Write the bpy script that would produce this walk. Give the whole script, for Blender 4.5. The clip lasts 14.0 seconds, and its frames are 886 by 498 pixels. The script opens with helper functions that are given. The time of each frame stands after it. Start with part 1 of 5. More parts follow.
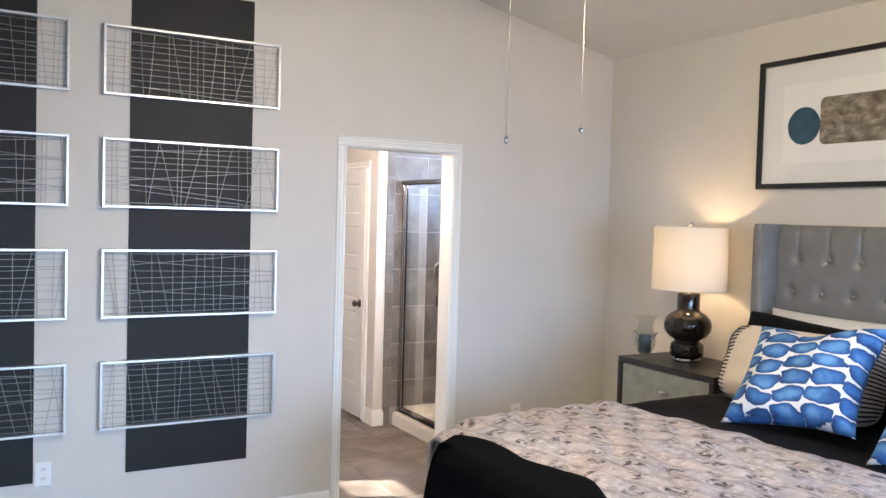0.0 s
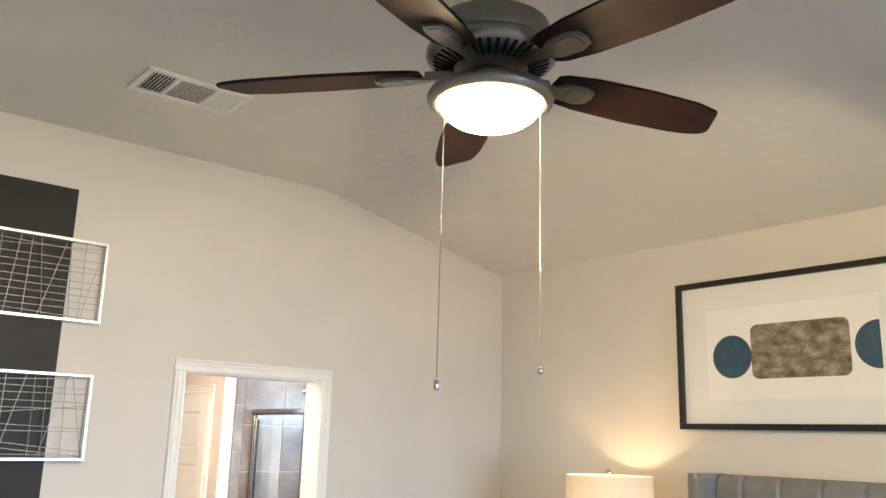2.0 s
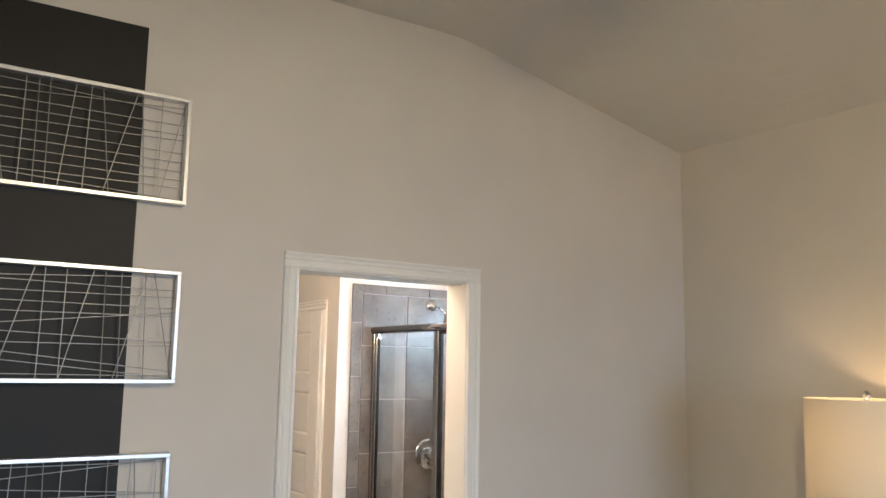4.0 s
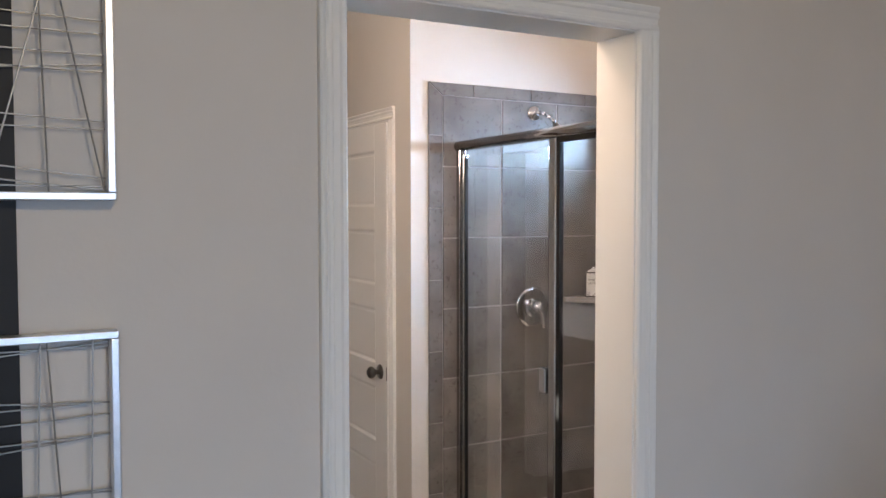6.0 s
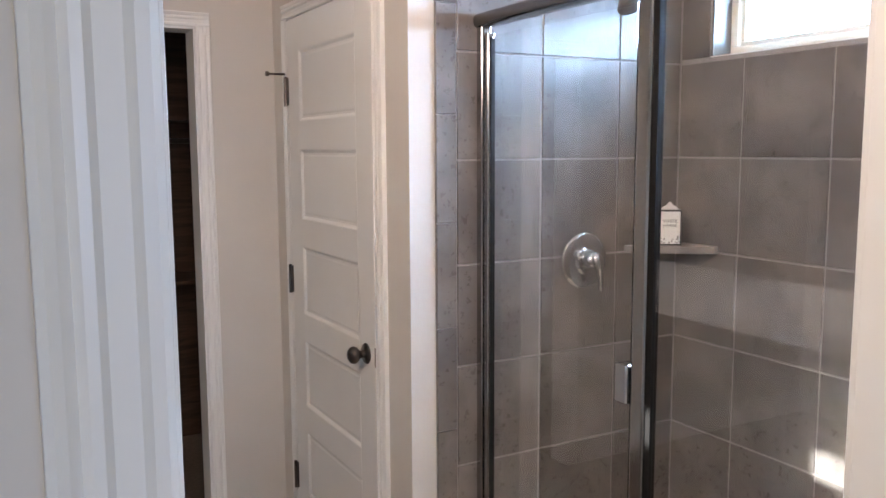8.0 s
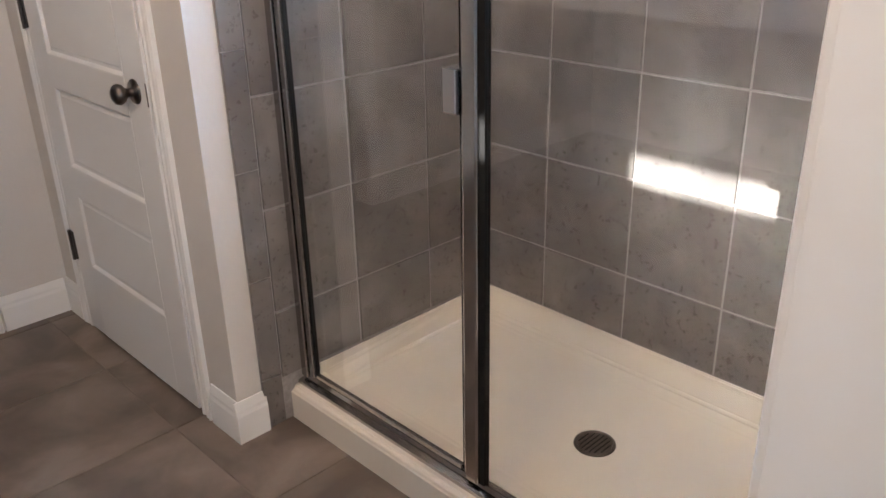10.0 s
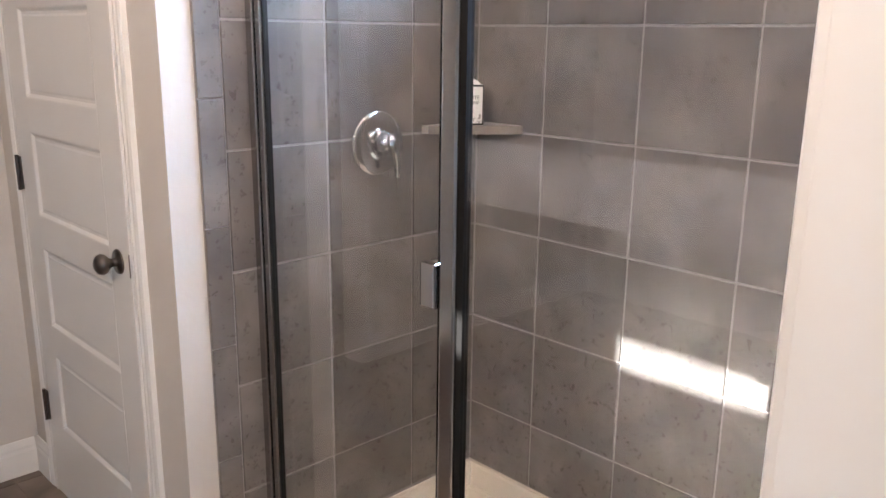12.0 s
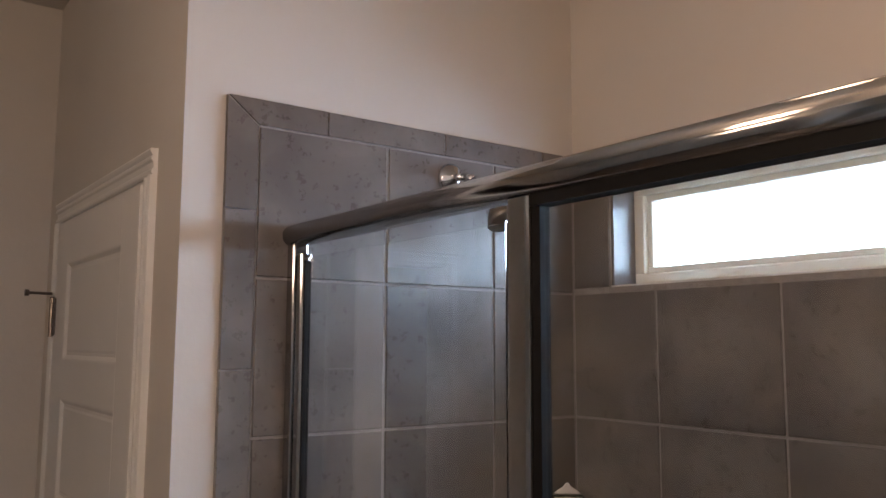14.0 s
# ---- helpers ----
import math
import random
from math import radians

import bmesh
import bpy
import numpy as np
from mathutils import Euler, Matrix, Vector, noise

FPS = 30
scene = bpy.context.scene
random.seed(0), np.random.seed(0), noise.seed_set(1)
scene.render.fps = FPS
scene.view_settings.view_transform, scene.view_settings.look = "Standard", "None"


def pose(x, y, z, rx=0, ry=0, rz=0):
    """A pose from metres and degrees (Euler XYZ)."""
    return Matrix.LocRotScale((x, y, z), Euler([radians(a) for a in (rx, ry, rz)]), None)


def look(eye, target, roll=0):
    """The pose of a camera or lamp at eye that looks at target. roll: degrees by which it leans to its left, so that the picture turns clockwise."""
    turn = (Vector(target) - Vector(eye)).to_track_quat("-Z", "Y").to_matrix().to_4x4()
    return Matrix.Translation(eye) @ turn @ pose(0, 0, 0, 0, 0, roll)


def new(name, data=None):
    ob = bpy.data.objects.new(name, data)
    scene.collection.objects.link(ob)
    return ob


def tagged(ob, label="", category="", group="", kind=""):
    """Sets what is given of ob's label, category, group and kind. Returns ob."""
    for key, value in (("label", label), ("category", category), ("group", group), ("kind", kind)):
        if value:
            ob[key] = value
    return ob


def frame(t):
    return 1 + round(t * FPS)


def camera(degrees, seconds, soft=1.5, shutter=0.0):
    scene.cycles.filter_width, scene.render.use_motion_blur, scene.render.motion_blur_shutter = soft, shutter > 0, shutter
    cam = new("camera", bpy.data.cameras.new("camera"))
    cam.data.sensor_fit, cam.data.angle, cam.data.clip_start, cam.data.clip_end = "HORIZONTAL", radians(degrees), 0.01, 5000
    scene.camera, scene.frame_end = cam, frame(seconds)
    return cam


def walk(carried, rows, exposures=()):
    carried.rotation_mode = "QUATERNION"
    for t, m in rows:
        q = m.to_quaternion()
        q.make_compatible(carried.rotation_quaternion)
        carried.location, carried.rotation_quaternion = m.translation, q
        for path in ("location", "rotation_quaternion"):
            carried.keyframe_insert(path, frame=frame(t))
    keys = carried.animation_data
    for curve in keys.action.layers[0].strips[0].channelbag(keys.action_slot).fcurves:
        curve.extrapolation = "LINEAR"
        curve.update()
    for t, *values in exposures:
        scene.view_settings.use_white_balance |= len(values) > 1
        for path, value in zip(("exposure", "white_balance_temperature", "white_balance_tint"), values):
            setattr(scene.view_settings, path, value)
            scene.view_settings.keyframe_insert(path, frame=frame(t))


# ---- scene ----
cam = camera(56.3, 14.0, soft=1.5)
PATH = [
    (0, (-1.764, -4.263, 1.656), (-0.787, -2.519, 1.582), 1.6),
    (0.5, (-1.646, -4.057, 1.658), (-0.52, -2.406, 1.589), 1.5),
    (1, (-1.556, -3.872, 1.68), (-0.403, -2.238, 1.674), 1.8),
    (1.5, (-1.492, -3.658, 1.723), (-0.275, -2.082, 1.909), 1.9),
    (2, (-1.445, -3.49, 1.788), (-0.21, -1.982, 2.234), 1.6),
    (2.5, (-1.338, -3.312, 1.828), (-0.148, -1.827, 2.444), 1.1),
    (3, (-1.231, -3.077, 1.801), (-0.09, -1.534, 2.361), 1.1),
    (3.5, (-1.192, -2.795, 1.768), (-0.054, -1.204, 2.188), 1.0),
    (4, (-1.09, -2.542, 1.725), (-0.01, -0.883, 2.008), 1.0),
    (4.2, (-1.03, -2.427, 1.712), (0.006, -0.734, 1.958), 0.8),
    (6.3, (-0.501, -1.209, 1.613), (0.47, 0.534, 1.482), 0.0),
    (6.5, (-0.455, -1.088, 1.596), (0.537, 0.642, 1.441), 0.4),
    (7, (-0.327, -0.823, 1.607), (0.688, 0.888, 1.402), 0.0),
    (7.5, (-0.146, -0.586, 1.597), (0.792, 1.167, 1.381), 0.2),
    (7.9, (-0.084, -0.411, 1.575), (0.863, 1.335, 1.346), 0.0),
    (8, (-0.073, -0.373, 1.571), (0.895, 1.361, 1.332), -0.3),
    (8.5, (-0.053, -0.197, 1.54), (1.111, 1.399, 1.227), -2.0),
    (9, (-0.012, -0.137, 1.488), (1.256, 1.326, 0.985), -2.3),
    (9.2, (-0.001, -0.127, 1.467), (1.278, 1.283, 0.854), -2.2),
    (11.3, (0.103, -0.109, 1.4), (1.372, 1.17, 0.533), -0.8),
    (11.5, (0.112, -0.11, 1.426), (1.41, 1.2, 0.652), -0.5),
    (12, (0.122, -0.095, 1.509), (1.47, 1.296, 1.011), 0.7),
    (12.5, (0.214, -0.08, 1.573), (1.558, 1.373, 1.289), 0.8),
    (13, (0.319, 0.005, 1.644), (1.641, 1.504, 1.563), 0.8),
    (13.5, (0.383, 0.091, 1.69), (1.674, 1.616, 1.78), 0.4),
    (14, (0.463, 0.171, 1.718), (1.635, 1.776, 1.944), 0.2),
]
walk(cam, [(t, look(eye, target, roll)) for t, eye, target, roll in PATH], exposures=[
    (0.0, 3.38, 6500, 10), (1.0, 3.38, 7150, 10), (1.5, 3.23, 7250, 10),
    (2.0, 3.53, 7500, 8), (2.5, 3.83, 7600, 8), (3.0, 3.73, 7700, 8), (3.5, 3.13, 7700, 8),
    (4.0, 2.72, 7700, 8), (6.5, 2.28, 6600, 12), (7.5, 2.15, 6500, 13), (8.0, 2.52, 6500, 12), (8.5, 2.55, 6400, 11), (9.0, 2.65, 6500, 12),
    (11.5, 2.60, 6500, 12), (12.0, 2.85, 6500, 13), (12.5, 2.60, 6600, 14), (13.0, 2.25, 6950, 16), (13.5, 1.34, 7200, 16), (14.0, 1.05, 7700, 18)])

# ---- light ----
world = bpy.data.worlds.new("sky")
scene.world = world
world.use_nodes = True
sky = world.node_tree.nodes.new("ShaderNodeTexSky")
sky.sky_type = 'NISHITA'
sky.sun_disc = False
sky.sun_elevation, sky.sun_rotation = radians(18.6), radians(293)
world.node_tree.links.new(sky.outputs[0], world.node_tree.nodes["Background"].inputs[0])
world.node_tree.nodes["Background"].inputs[1].default_value = 0.053

sun = bpy.data.lights.new("sun", 'SUN')
sun.energy, sun.angle, sun.color = 5.0, radians(0.5), (1.0, 0.97, 0.92)
new("sun", sun).matrix_world = look((0, 0, 0), (1.0, -0.42, -0.364))


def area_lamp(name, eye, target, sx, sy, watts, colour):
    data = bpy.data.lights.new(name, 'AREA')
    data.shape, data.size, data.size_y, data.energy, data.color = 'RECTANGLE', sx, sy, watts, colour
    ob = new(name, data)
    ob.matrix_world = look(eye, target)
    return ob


LAMP_W = 0.72
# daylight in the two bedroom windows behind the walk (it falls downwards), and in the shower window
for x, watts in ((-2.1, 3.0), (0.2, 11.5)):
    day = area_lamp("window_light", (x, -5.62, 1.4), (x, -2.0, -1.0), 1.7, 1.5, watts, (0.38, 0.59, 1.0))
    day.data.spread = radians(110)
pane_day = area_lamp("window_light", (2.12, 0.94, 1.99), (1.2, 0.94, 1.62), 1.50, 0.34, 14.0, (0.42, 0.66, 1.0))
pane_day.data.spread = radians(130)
# two warm fills added for brightness and the shower downlight, all out of view
area_lamp("bath_fill_west", (-0.75, 0.44, 2.08), (0.75, 1.05, 1.98), 0.46, 0.14, 2.6, (1.0, 0.79, 0.63))
area_lamp("bath_fill_doorway", (0.12, 0.50, 2.45), (1.6, 0.85, 2.50), 0.30, 0.20, 2.3, (1.0, 0.74, 0.58))
area_lamp("shower_downlight", (1.40, 0.60, 2.70), (1.40, 0.60, 0), 0.14, 0.14, 0.9, (1.0, 0.68, 0.52))

# ---- materials ----
def material(name, colour, rough=0.6, metal=0.0, grain=0.0, scale=20.0, bump=0.0, bump_scale=200.0, second=None, emit=0.0, sheen=0.5):
    m = bpy.data.materials.new(name)
    m.use_nodes = True
    nt = m.node_tree
    b = nt.nodes["Principled BSDF"]
    b.inputs["Roughness"].default_value = rough
    b.inputs["Metallic"].default_value = metal
    b.inputs["Specular IOR Level"].default_value = sheen
    co = nt.nodes.new("ShaderNodeTexCoord")
    if second or grain:
        n = nt.nodes.new("ShaderNodeTexNoise")
        n.inputs["Scale"].default_value = scale
        n.inputs["Detail"].default_value = 6
        nt.links.new(co.outputs["Object"], n.inputs["Vector"])
        r = nt.nodes.new("ShaderNodeValToRGB")
        c2 = second or tuple(c * (1 - grain) for c in colour)
        r.color_ramp.elements[0].position, r.color_ramp.elements[1].position = 0.35, 0.65
        r.color_ramp.elements[0].color, r.color_ramp.elements[1].color = (*c2, 1), (*colour, 1)
        nt.links.new(n.outputs["Fac"], r.inputs["Fac"])
        nt.links.new(r.outputs["Color"], b.inputs["Base Color"])
    else:
        b.inputs["Base Color"].default_value = (*colour, 1)
    if bump:
        n2 = nt.nodes.new("ShaderNodeTexNoise")
        n2.inputs["Scale"].default_value = bump_scale
        n2.inputs["Detail"].default_value = 4
        nt.links.new(co.outputs["Object"], n2.inputs["Vector"])
        bp = nt.nodes.new("ShaderNodeBump")
        bp.inputs["Strength"].default_value = bump
        bp.inputs["Distance"].default_value = 0.004
        nt.links.new(n2.outputs["Fac"], bp.inputs["Height"])
        nt.links.new(bp.outputs["Normal"], b.inputs["Normal"])
    if emit:
        b.inputs["Emission Color"].default_value = (*colour, 1)
        b.inputs["Emission Strength"].default_value = emit
    return m


WALL = material("wall_paint", (0.635, 0.598, 0.55), 0.75, grain=0.04, scale=3, bump=0.12, bump_scale=60)
CEIL = material("ceiling_paint", (0.66, 0.64, 0.60), 0.85, grain=0.03, scale=4, bump=1.0, bump_scale=18)
TRIM = material("trim_paint", (0.80, 0.79, 0.76), 0.35, grain=0.02, scale=5)
CARPET = material("carpet", (0.50, 0.46, 0.41), 0.95, grain=0.25, scale=300, bump=0.8, bump_scale=400)
BLACK = material("charcoal_paint", (0.015, 0.0145, 0.014), 0.55, grain=0.15, scale=5, sheen=0.3)


# ---- mesh helpers ----
def cuboid(bm, x0, y0, z0, x1, y1, z1, bevel=0.0, segments=1):
    vs = [bm.verts.new((x, y, z)) for x in (x0, x1) for y in (y0, y1) for z in (z0, z1)]
    fs = [bm.faces.new([vs[i] for i in q]) for q in ((0, 1, 3, 2), (4, 6, 7, 5), (0, 4, 5, 1), (2, 3, 7, 6), (0, 2, 6, 4), (1, 5, 7, 3))]
    if bevel:
        es = list({e for f in fs for e in f.edges})
        bmesh.ops.bevel(bm, geom=es, offset=bevel, segments=segments, affect='EDGES', profile=0.5)
    return bm


def mesh_of(bm, name, mat, smooth=False):
    me = bpy.data.meshes.new(name)
    bmesh.ops.recalc_face_normals(bm, faces=bm.faces)
    for f in bm.faces:
        f.smooth = smooth
    bm.to_mesh(me)
    bm.free()
    if mat:
        me.materials.append(mat)
    return me


def part(name, bm, mat, parent=None, label="", smooth=False):
    ob = new(name, mesh_of(bm, name, mat, smooth))
    ob.parent = parent
    if label:
        ob["label"] = label
    return ob


def boxpart(name, b, mat, parent=None, label="", bevel=0.0):
    return part(name, cuboid(bmesh.new(), *b, bevel=bevel, segments=2), mat, parent, label)


def thing(name, at, label, category, group="", kind=""):
    e = new(name)
    e.location = at
    e.empty_display_size = 0.05
    return tagged(e, label, category, group, kind)


def structure(name, boxes, mat, label, category="wall"):
    bm = bmesh.new()
    for b in boxes:
        cuboid(bm, *b)
    return tagged(part(name, bm, mat), label, category, kind="structure")


def nodes_of(name, rough=0.5, metal=0.0):
    m = bpy.data.materials.new(name)
    m.use_nodes = True
    nt = m.node_tree
    b = nt.nodes["Principled BSDF"]
    b.inputs["Roughness"].default_value = rough
    b.inputs["Metallic"].default_value = metal
    return m, nt, b


def add(nt, kind, **values):
    n = nt.nodes.new(kind)
    for key, v in values.items():
        n.inputs[key.replace("_", " ")].default_value = v
    return n


def maths(nt, op, a, b=0.0, c=0.0):
    n = nt.nodes.new("ShaderNodeMath")
    n.operation = op
    for i, v in enumerate((a, b, c)):
        if isinstance(v, (int, float)):
            n.inputs[i].default_value = v
        else:
            nt.links.new(v, n.inputs[i])
    return n.outputs[0]


def ramp(nt, fac, stops):
    n = nt.nodes.new("ShaderNodeValToRGB")
    els = n.color_ramp.elements
    while len(els) < len(stops):
        els.new(0.5)
    for e, (p, c) in zip(els, stops):
        e.position, e.color = p, (*c, 1)
    nt.links.new(fac, n.inputs["Fac"])
    return n.outputs["Color"]


def mixed(nt, fac, a, b, blend='MIX'):
    n = nt.nodes.new("ShaderNodeMix")
    n.data_type, n.blend_type = 'RGBA', blend
    for i, v in ((0, fac), (6, a), (7, b)):
        if isinstance(v, (int, float)):
            n.inputs[i].default_value = v
        elif isinstance(v, tuple):
            n.inputs[i].default_value = (*v, 1)
        else:
            nt.links.new(v, n.inputs[i])
    return n.outputs[2]


def bumped(nt, b, height, strength, distance=0.003):
    n = add(nt, "ShaderNodeBump", Strength=strength, Distance=distance)
    nt.links.new(height, n.inputs["Height"])
    nt.links.new(n.outputs[0], b.inputs["Normal"])


def stone(name, dark, mid, light, rough, scale, sheen=0.5):
    """Mottled ceramic stone: clouds, fine veins and a different patch on every piece."""
    m, nt, b = nodes_of(name, rough)
    co = nt.nodes.new("ShaderNodeTexCoord")
    info = nt.nodes.new("ShaderNodeObjectInfo")
    off = nt.nodes.new("ShaderNodeVectorMath")
    off.operation = 'MULTIPLY_ADD'
    nt.links.new(info.outputs["Random"], off.inputs[0])
    off.inputs[1].default_value = (31.0, 47.0, 19.0)
    nt.links.new(co.outputs["Object"], off.inputs[2])
    n1 = add(nt, "ShaderNodeTexNoise", Scale=scale, Detail=4.0, Roughness=0.5, Distortion=0.5)
    n2 = add(nt, "ShaderNodeTexNoise", Scale=scale * 9, Detail=5.0, Roughness=0.7)
    n3 = add(nt, "ShaderNodeTexNoise", Scale=scale * 0.5, Detail=2.0)
    for n in (n1, n2, n3):
        nt.links.new(off.outputs[0], n.inputs["Vector"])
    fac = maths(nt, 'MULTIPLY_ADD', n2.outputs["Fac"], 0.06, maths(nt, 'MULTIPLY', n1.outputs["Fac"], 0.95))
    col = ramp(nt, fac, [(0.37, dark), (0.51, mid), (0.66, light)])
    tone = maths(nt, 'MULTIPLY_ADD', info.outputs["Random"], 0.08, maths(nt, 'MULTIPLY_ADD', n3.outputs["Fac"], 0.14, 0.86))
    hs = add(nt, "ShaderNodeHueSaturation")
    nt.links.new(col, hs.inputs["Color"])
    nt.links.new(tone, hs.inputs["Value"])
    nt.links.new(hs.outputs[0], b.inputs["Base Color"])
    nt.links.new(maths(nt, 'MULTIPLY_ADD', n2.outputs["Fac"], 0.06, rough - 0.03), b.inputs["Roughness"])
    b.inputs["Specular IOR Level"].default_value = sheen
    bumped(nt, b, n1.outputs["Fac"], 0.05)
    return m


TILE = stone("shower_tile", (0.126, 0.114, 0.107), (0.160, 0.146, 0.137), (0.206, 0.190, 0.179), 0.28, 5.5, 0.6)
FLOORTILE = stone("floor_tile", (0.13, 0.10, 0.08), (0.19, 0.15, 0.122), (0.26, 0.21, 0.175), 0.42, 4.0)
GROUT = material("grout", (0.38, 0.36, 0.345), 0.85, grain=0.2, scale=60)
FLOORGROUT = material("floor_grout", (0.22, 0.18, 0.15), 0.9, grain=0.2, scale=60)


def wood(name, dark, light, rough, sheen=0.5):
    m, nt, b = nodes_of(name, rough)
    co = nt.nodes.new("ShaderNodeTexCoord")
    mp = add(nt, "ShaderNodeMapping", Scale=(2.5, 26.0, 26.0))
    nt.links.new(co.outputs["Object"], mp.inputs["Vector"])
    n = add(nt, "ShaderNodeTexNoise", Scale=1.6, Detail=6.0, Distortion=0.8)
    nt.links.new(mp.outputs[0], n.inputs["Vector"])
    nt.links.new(ramp(nt, n.outputs["Fac"], [(0.35, dark), (0.65, light)]), b.inputs["Base Color"])
    b.inputs["Specular IOR Level"].default_value = sheen
    return m


MAHOGANY = wood("mahogany_blade", (0.005, 0.0018, 0.0014), (0.022, 0.0062, 0.004), 0.6, 0.2)
DARKWOOD = wood("charcoal_oak", (0.012, 0.0115, 0.0115), (0.036, 0.033, 0.032), 0.4)
# brown that holds the unlit closet's shade in its colour
CLOSETSHADE = wood("closet_shaded_brown", (0.05, 0.028, 0.018), (0.10, 0.06, 0.04), 0.6)
NICKEL = material("brushed_nickel", (0.29, 0.27, 0.24), 0.36, 1.0, grain=0.12, scale=90)
PEWTER = material("dark_pewter", (0.16, 0.14, 0.125), 0.28, 1.0, grain=0.2, scale=40)
CHROME = material("chrome", (0.60, 0.61, 0.63), 0.04, 1.0)
SHELFSTONE = material("shelf_stone", (0.28, 0.255, 0.235), 0.5, grain=0.2, scale=40)
SATIN = material("satin_steel", (0.46, 0.445, 0.43), 0.13, 1.0, grain=0.06, scale=120)
GASKET = material("black_rubber", (0.010, 0.010, 0.010), 0.6, sheen=0.15)
SILVER = material("brushed_silver_bar", (0.74, 0.74, 0.74), 0.35, 0.8, grain=0.1, scale=60)
WIRE = material("grey_wire", (0.33, 0.32, 0.30), 0.45, 0.6)
PAN = material("shower_pan", (0.74, 0.69, 0.60), 0.28, grain=0.04, scale=3, bump=0.03)
PAPER = material("white_paper", (0.78, 0.77, 0.75), 0.7, grain=0.03, scale=8)
MATBOARD = material("mat_board", (0.72, 0.71, 0.70), 0.8, grain=0.02, scale=8)
INKBLUE = material("blue_ink", (0.024, 0.075, 0.125), 0.6, grain=0.25, scale=30)
BLACKFRAME = material("black_lacquer", (0.012, 0.011, 0.011), 0.3)
CERAMIC = material("black_bronze_glaze", (0.022, 0.016, 0.013), 0.07, second=(0.010, 0.008, 0.007), scale=6)
SHEET = material("black_sheet", (0.010, 0.010, 0.012), 0.8, grain=0.2, scale=200, bump=0.2, bump_scale=300, sheen=0.1)
KNIT = material("black_knit", (0.006, 0.006, 0.007), 0.95, grain=0.3, scale=150, bump=0.8, bump_scale=160, sheen=0.05)
SHAM = material("black_sham", (0.008, 0.008, 0.009), 0.85, grain=0.2, scale=100, bump=0.3, bump_scale=200, sheen=0.1)
CREAM = material("cream_linen", (0.80, 0.70, 0.60), 0.9, grain=0.12, scale=120, bump=0.3, bump_scale=250, sheen=0.1)
WHITELINEN = material("white_linen", (0.72, 0.68, 0.62), 0.85, grain=0.06, scale=60, bump=0.2, bump_scale=200)
LEATHER = material("grey_leather", (0.20, 0.195, 0.19), 0.26, grain=0.12, scale=12, bump=0.15, bump_scale=250)
SHAGREEN = material("pale_shagreen", (0.36, 0.37, 0.33), 0.45, second=(0.27, 0.285, 0.255), scale=14, bump=0.3, bump_scale=220)
CANDLE = material("navy_wax", (0.012, 0.03, 0.06), 0.4)
VENTWHITE = material("vent_white", (0.72, 0.71, 0.69), 0.4)
VENTDARK = material("vent_shadow", (0.05, 0.05, 0.05), 0.8)
STITCH = material("black_stitch", (0.01, 0.01, 0.01), 0.9)
VINYL = material("window_vinyl", (0.74, 0.70, 0.60), 0.35)
INK = material("label_ink", (0.05, 0.05, 0.05), 0.7)

# table lamp shade: linen that lets the bulb's light through
SHADE, nt, b = nodes_of("linen_shade", 0.85)
b.inputs["Base Color"].default_value = (0.66, 0.60, 0.51, 1)
tr = add(nt, "ShaderNodeBsdfTranslucent", Color=(0.85, 0.77, 0.66, 1))
mx = add(nt, "ShaderNodeMixShader", Fac=0.12)
nt.links.new(b.outputs[0], mx.inputs[1])
nt.links.new(tr.outputs[0], mx.inputs[2])
nt.links.new(mx.outputs[0], nt.nodes["Material Output"].inputs[0])

# lit dome of the fan
DOME, nt, b = nodes_of("frosted_lit_dome", 0.4)
b.inputs["Base Color"].default_value = (0.9, 0.86, 0.8, 1)
b.inputs["Emission Color"].default_value = (1.0, 0.79, 0.54, 1)
b.inputs["Emission Strength"].default_value = 5.5


def clear_glass(name, tint, ior=1.45):
    m, nt, b = nodes_of(name, 0.0)
    b.inputs["Base Color"].default_value = (*tint, 1)
    b.inputs["Transmission Weight"].default_value = 1.0
    b.inputs["IOR"].default_value = ior
    return m


GLASS = clear_glass("shower_glass", (0.96, 0.98, 0.97))
VASEGLASS = clear_glass("vase_glass", (0.99, 0.99, 0.98), 1.2)

# blown glass thin enough not to bend what lies behind it
THINGLASS, nt, b = nodes_of("thin_glass", 0.02)
nt.nodes.remove(b)
clear = add(nt, "ShaderNodeBsdfTransparent", Color=(0.93, 0.94, 0.93, 1))
gloss = add(nt, "ShaderNodeBsdfGlossy", Color=(1, 1, 1, 1), Roughness=0.02)
facing = add(nt, "ShaderNodeLayerWeight", Blend=0.5)
mx = nt.nodes.new("ShaderNodeMixShader")
nt.links.new(ramp(nt, facing.outputs["Facing"], [(0.3, (0.04, 0.04, 0.04)), (0.75, (0.12, 0.12, 0.12)), (1.0, (0.6, 0.6, 0.6))]), mx.inputs[0])
nt.links.new(clear.outputs[0], mx.inputs[1])
nt.links.new(gloss.outputs[0], mx.inputs[2])
nt.links.new(mx.outputs[0], nt.nodes["Material Output"].inputs[0])

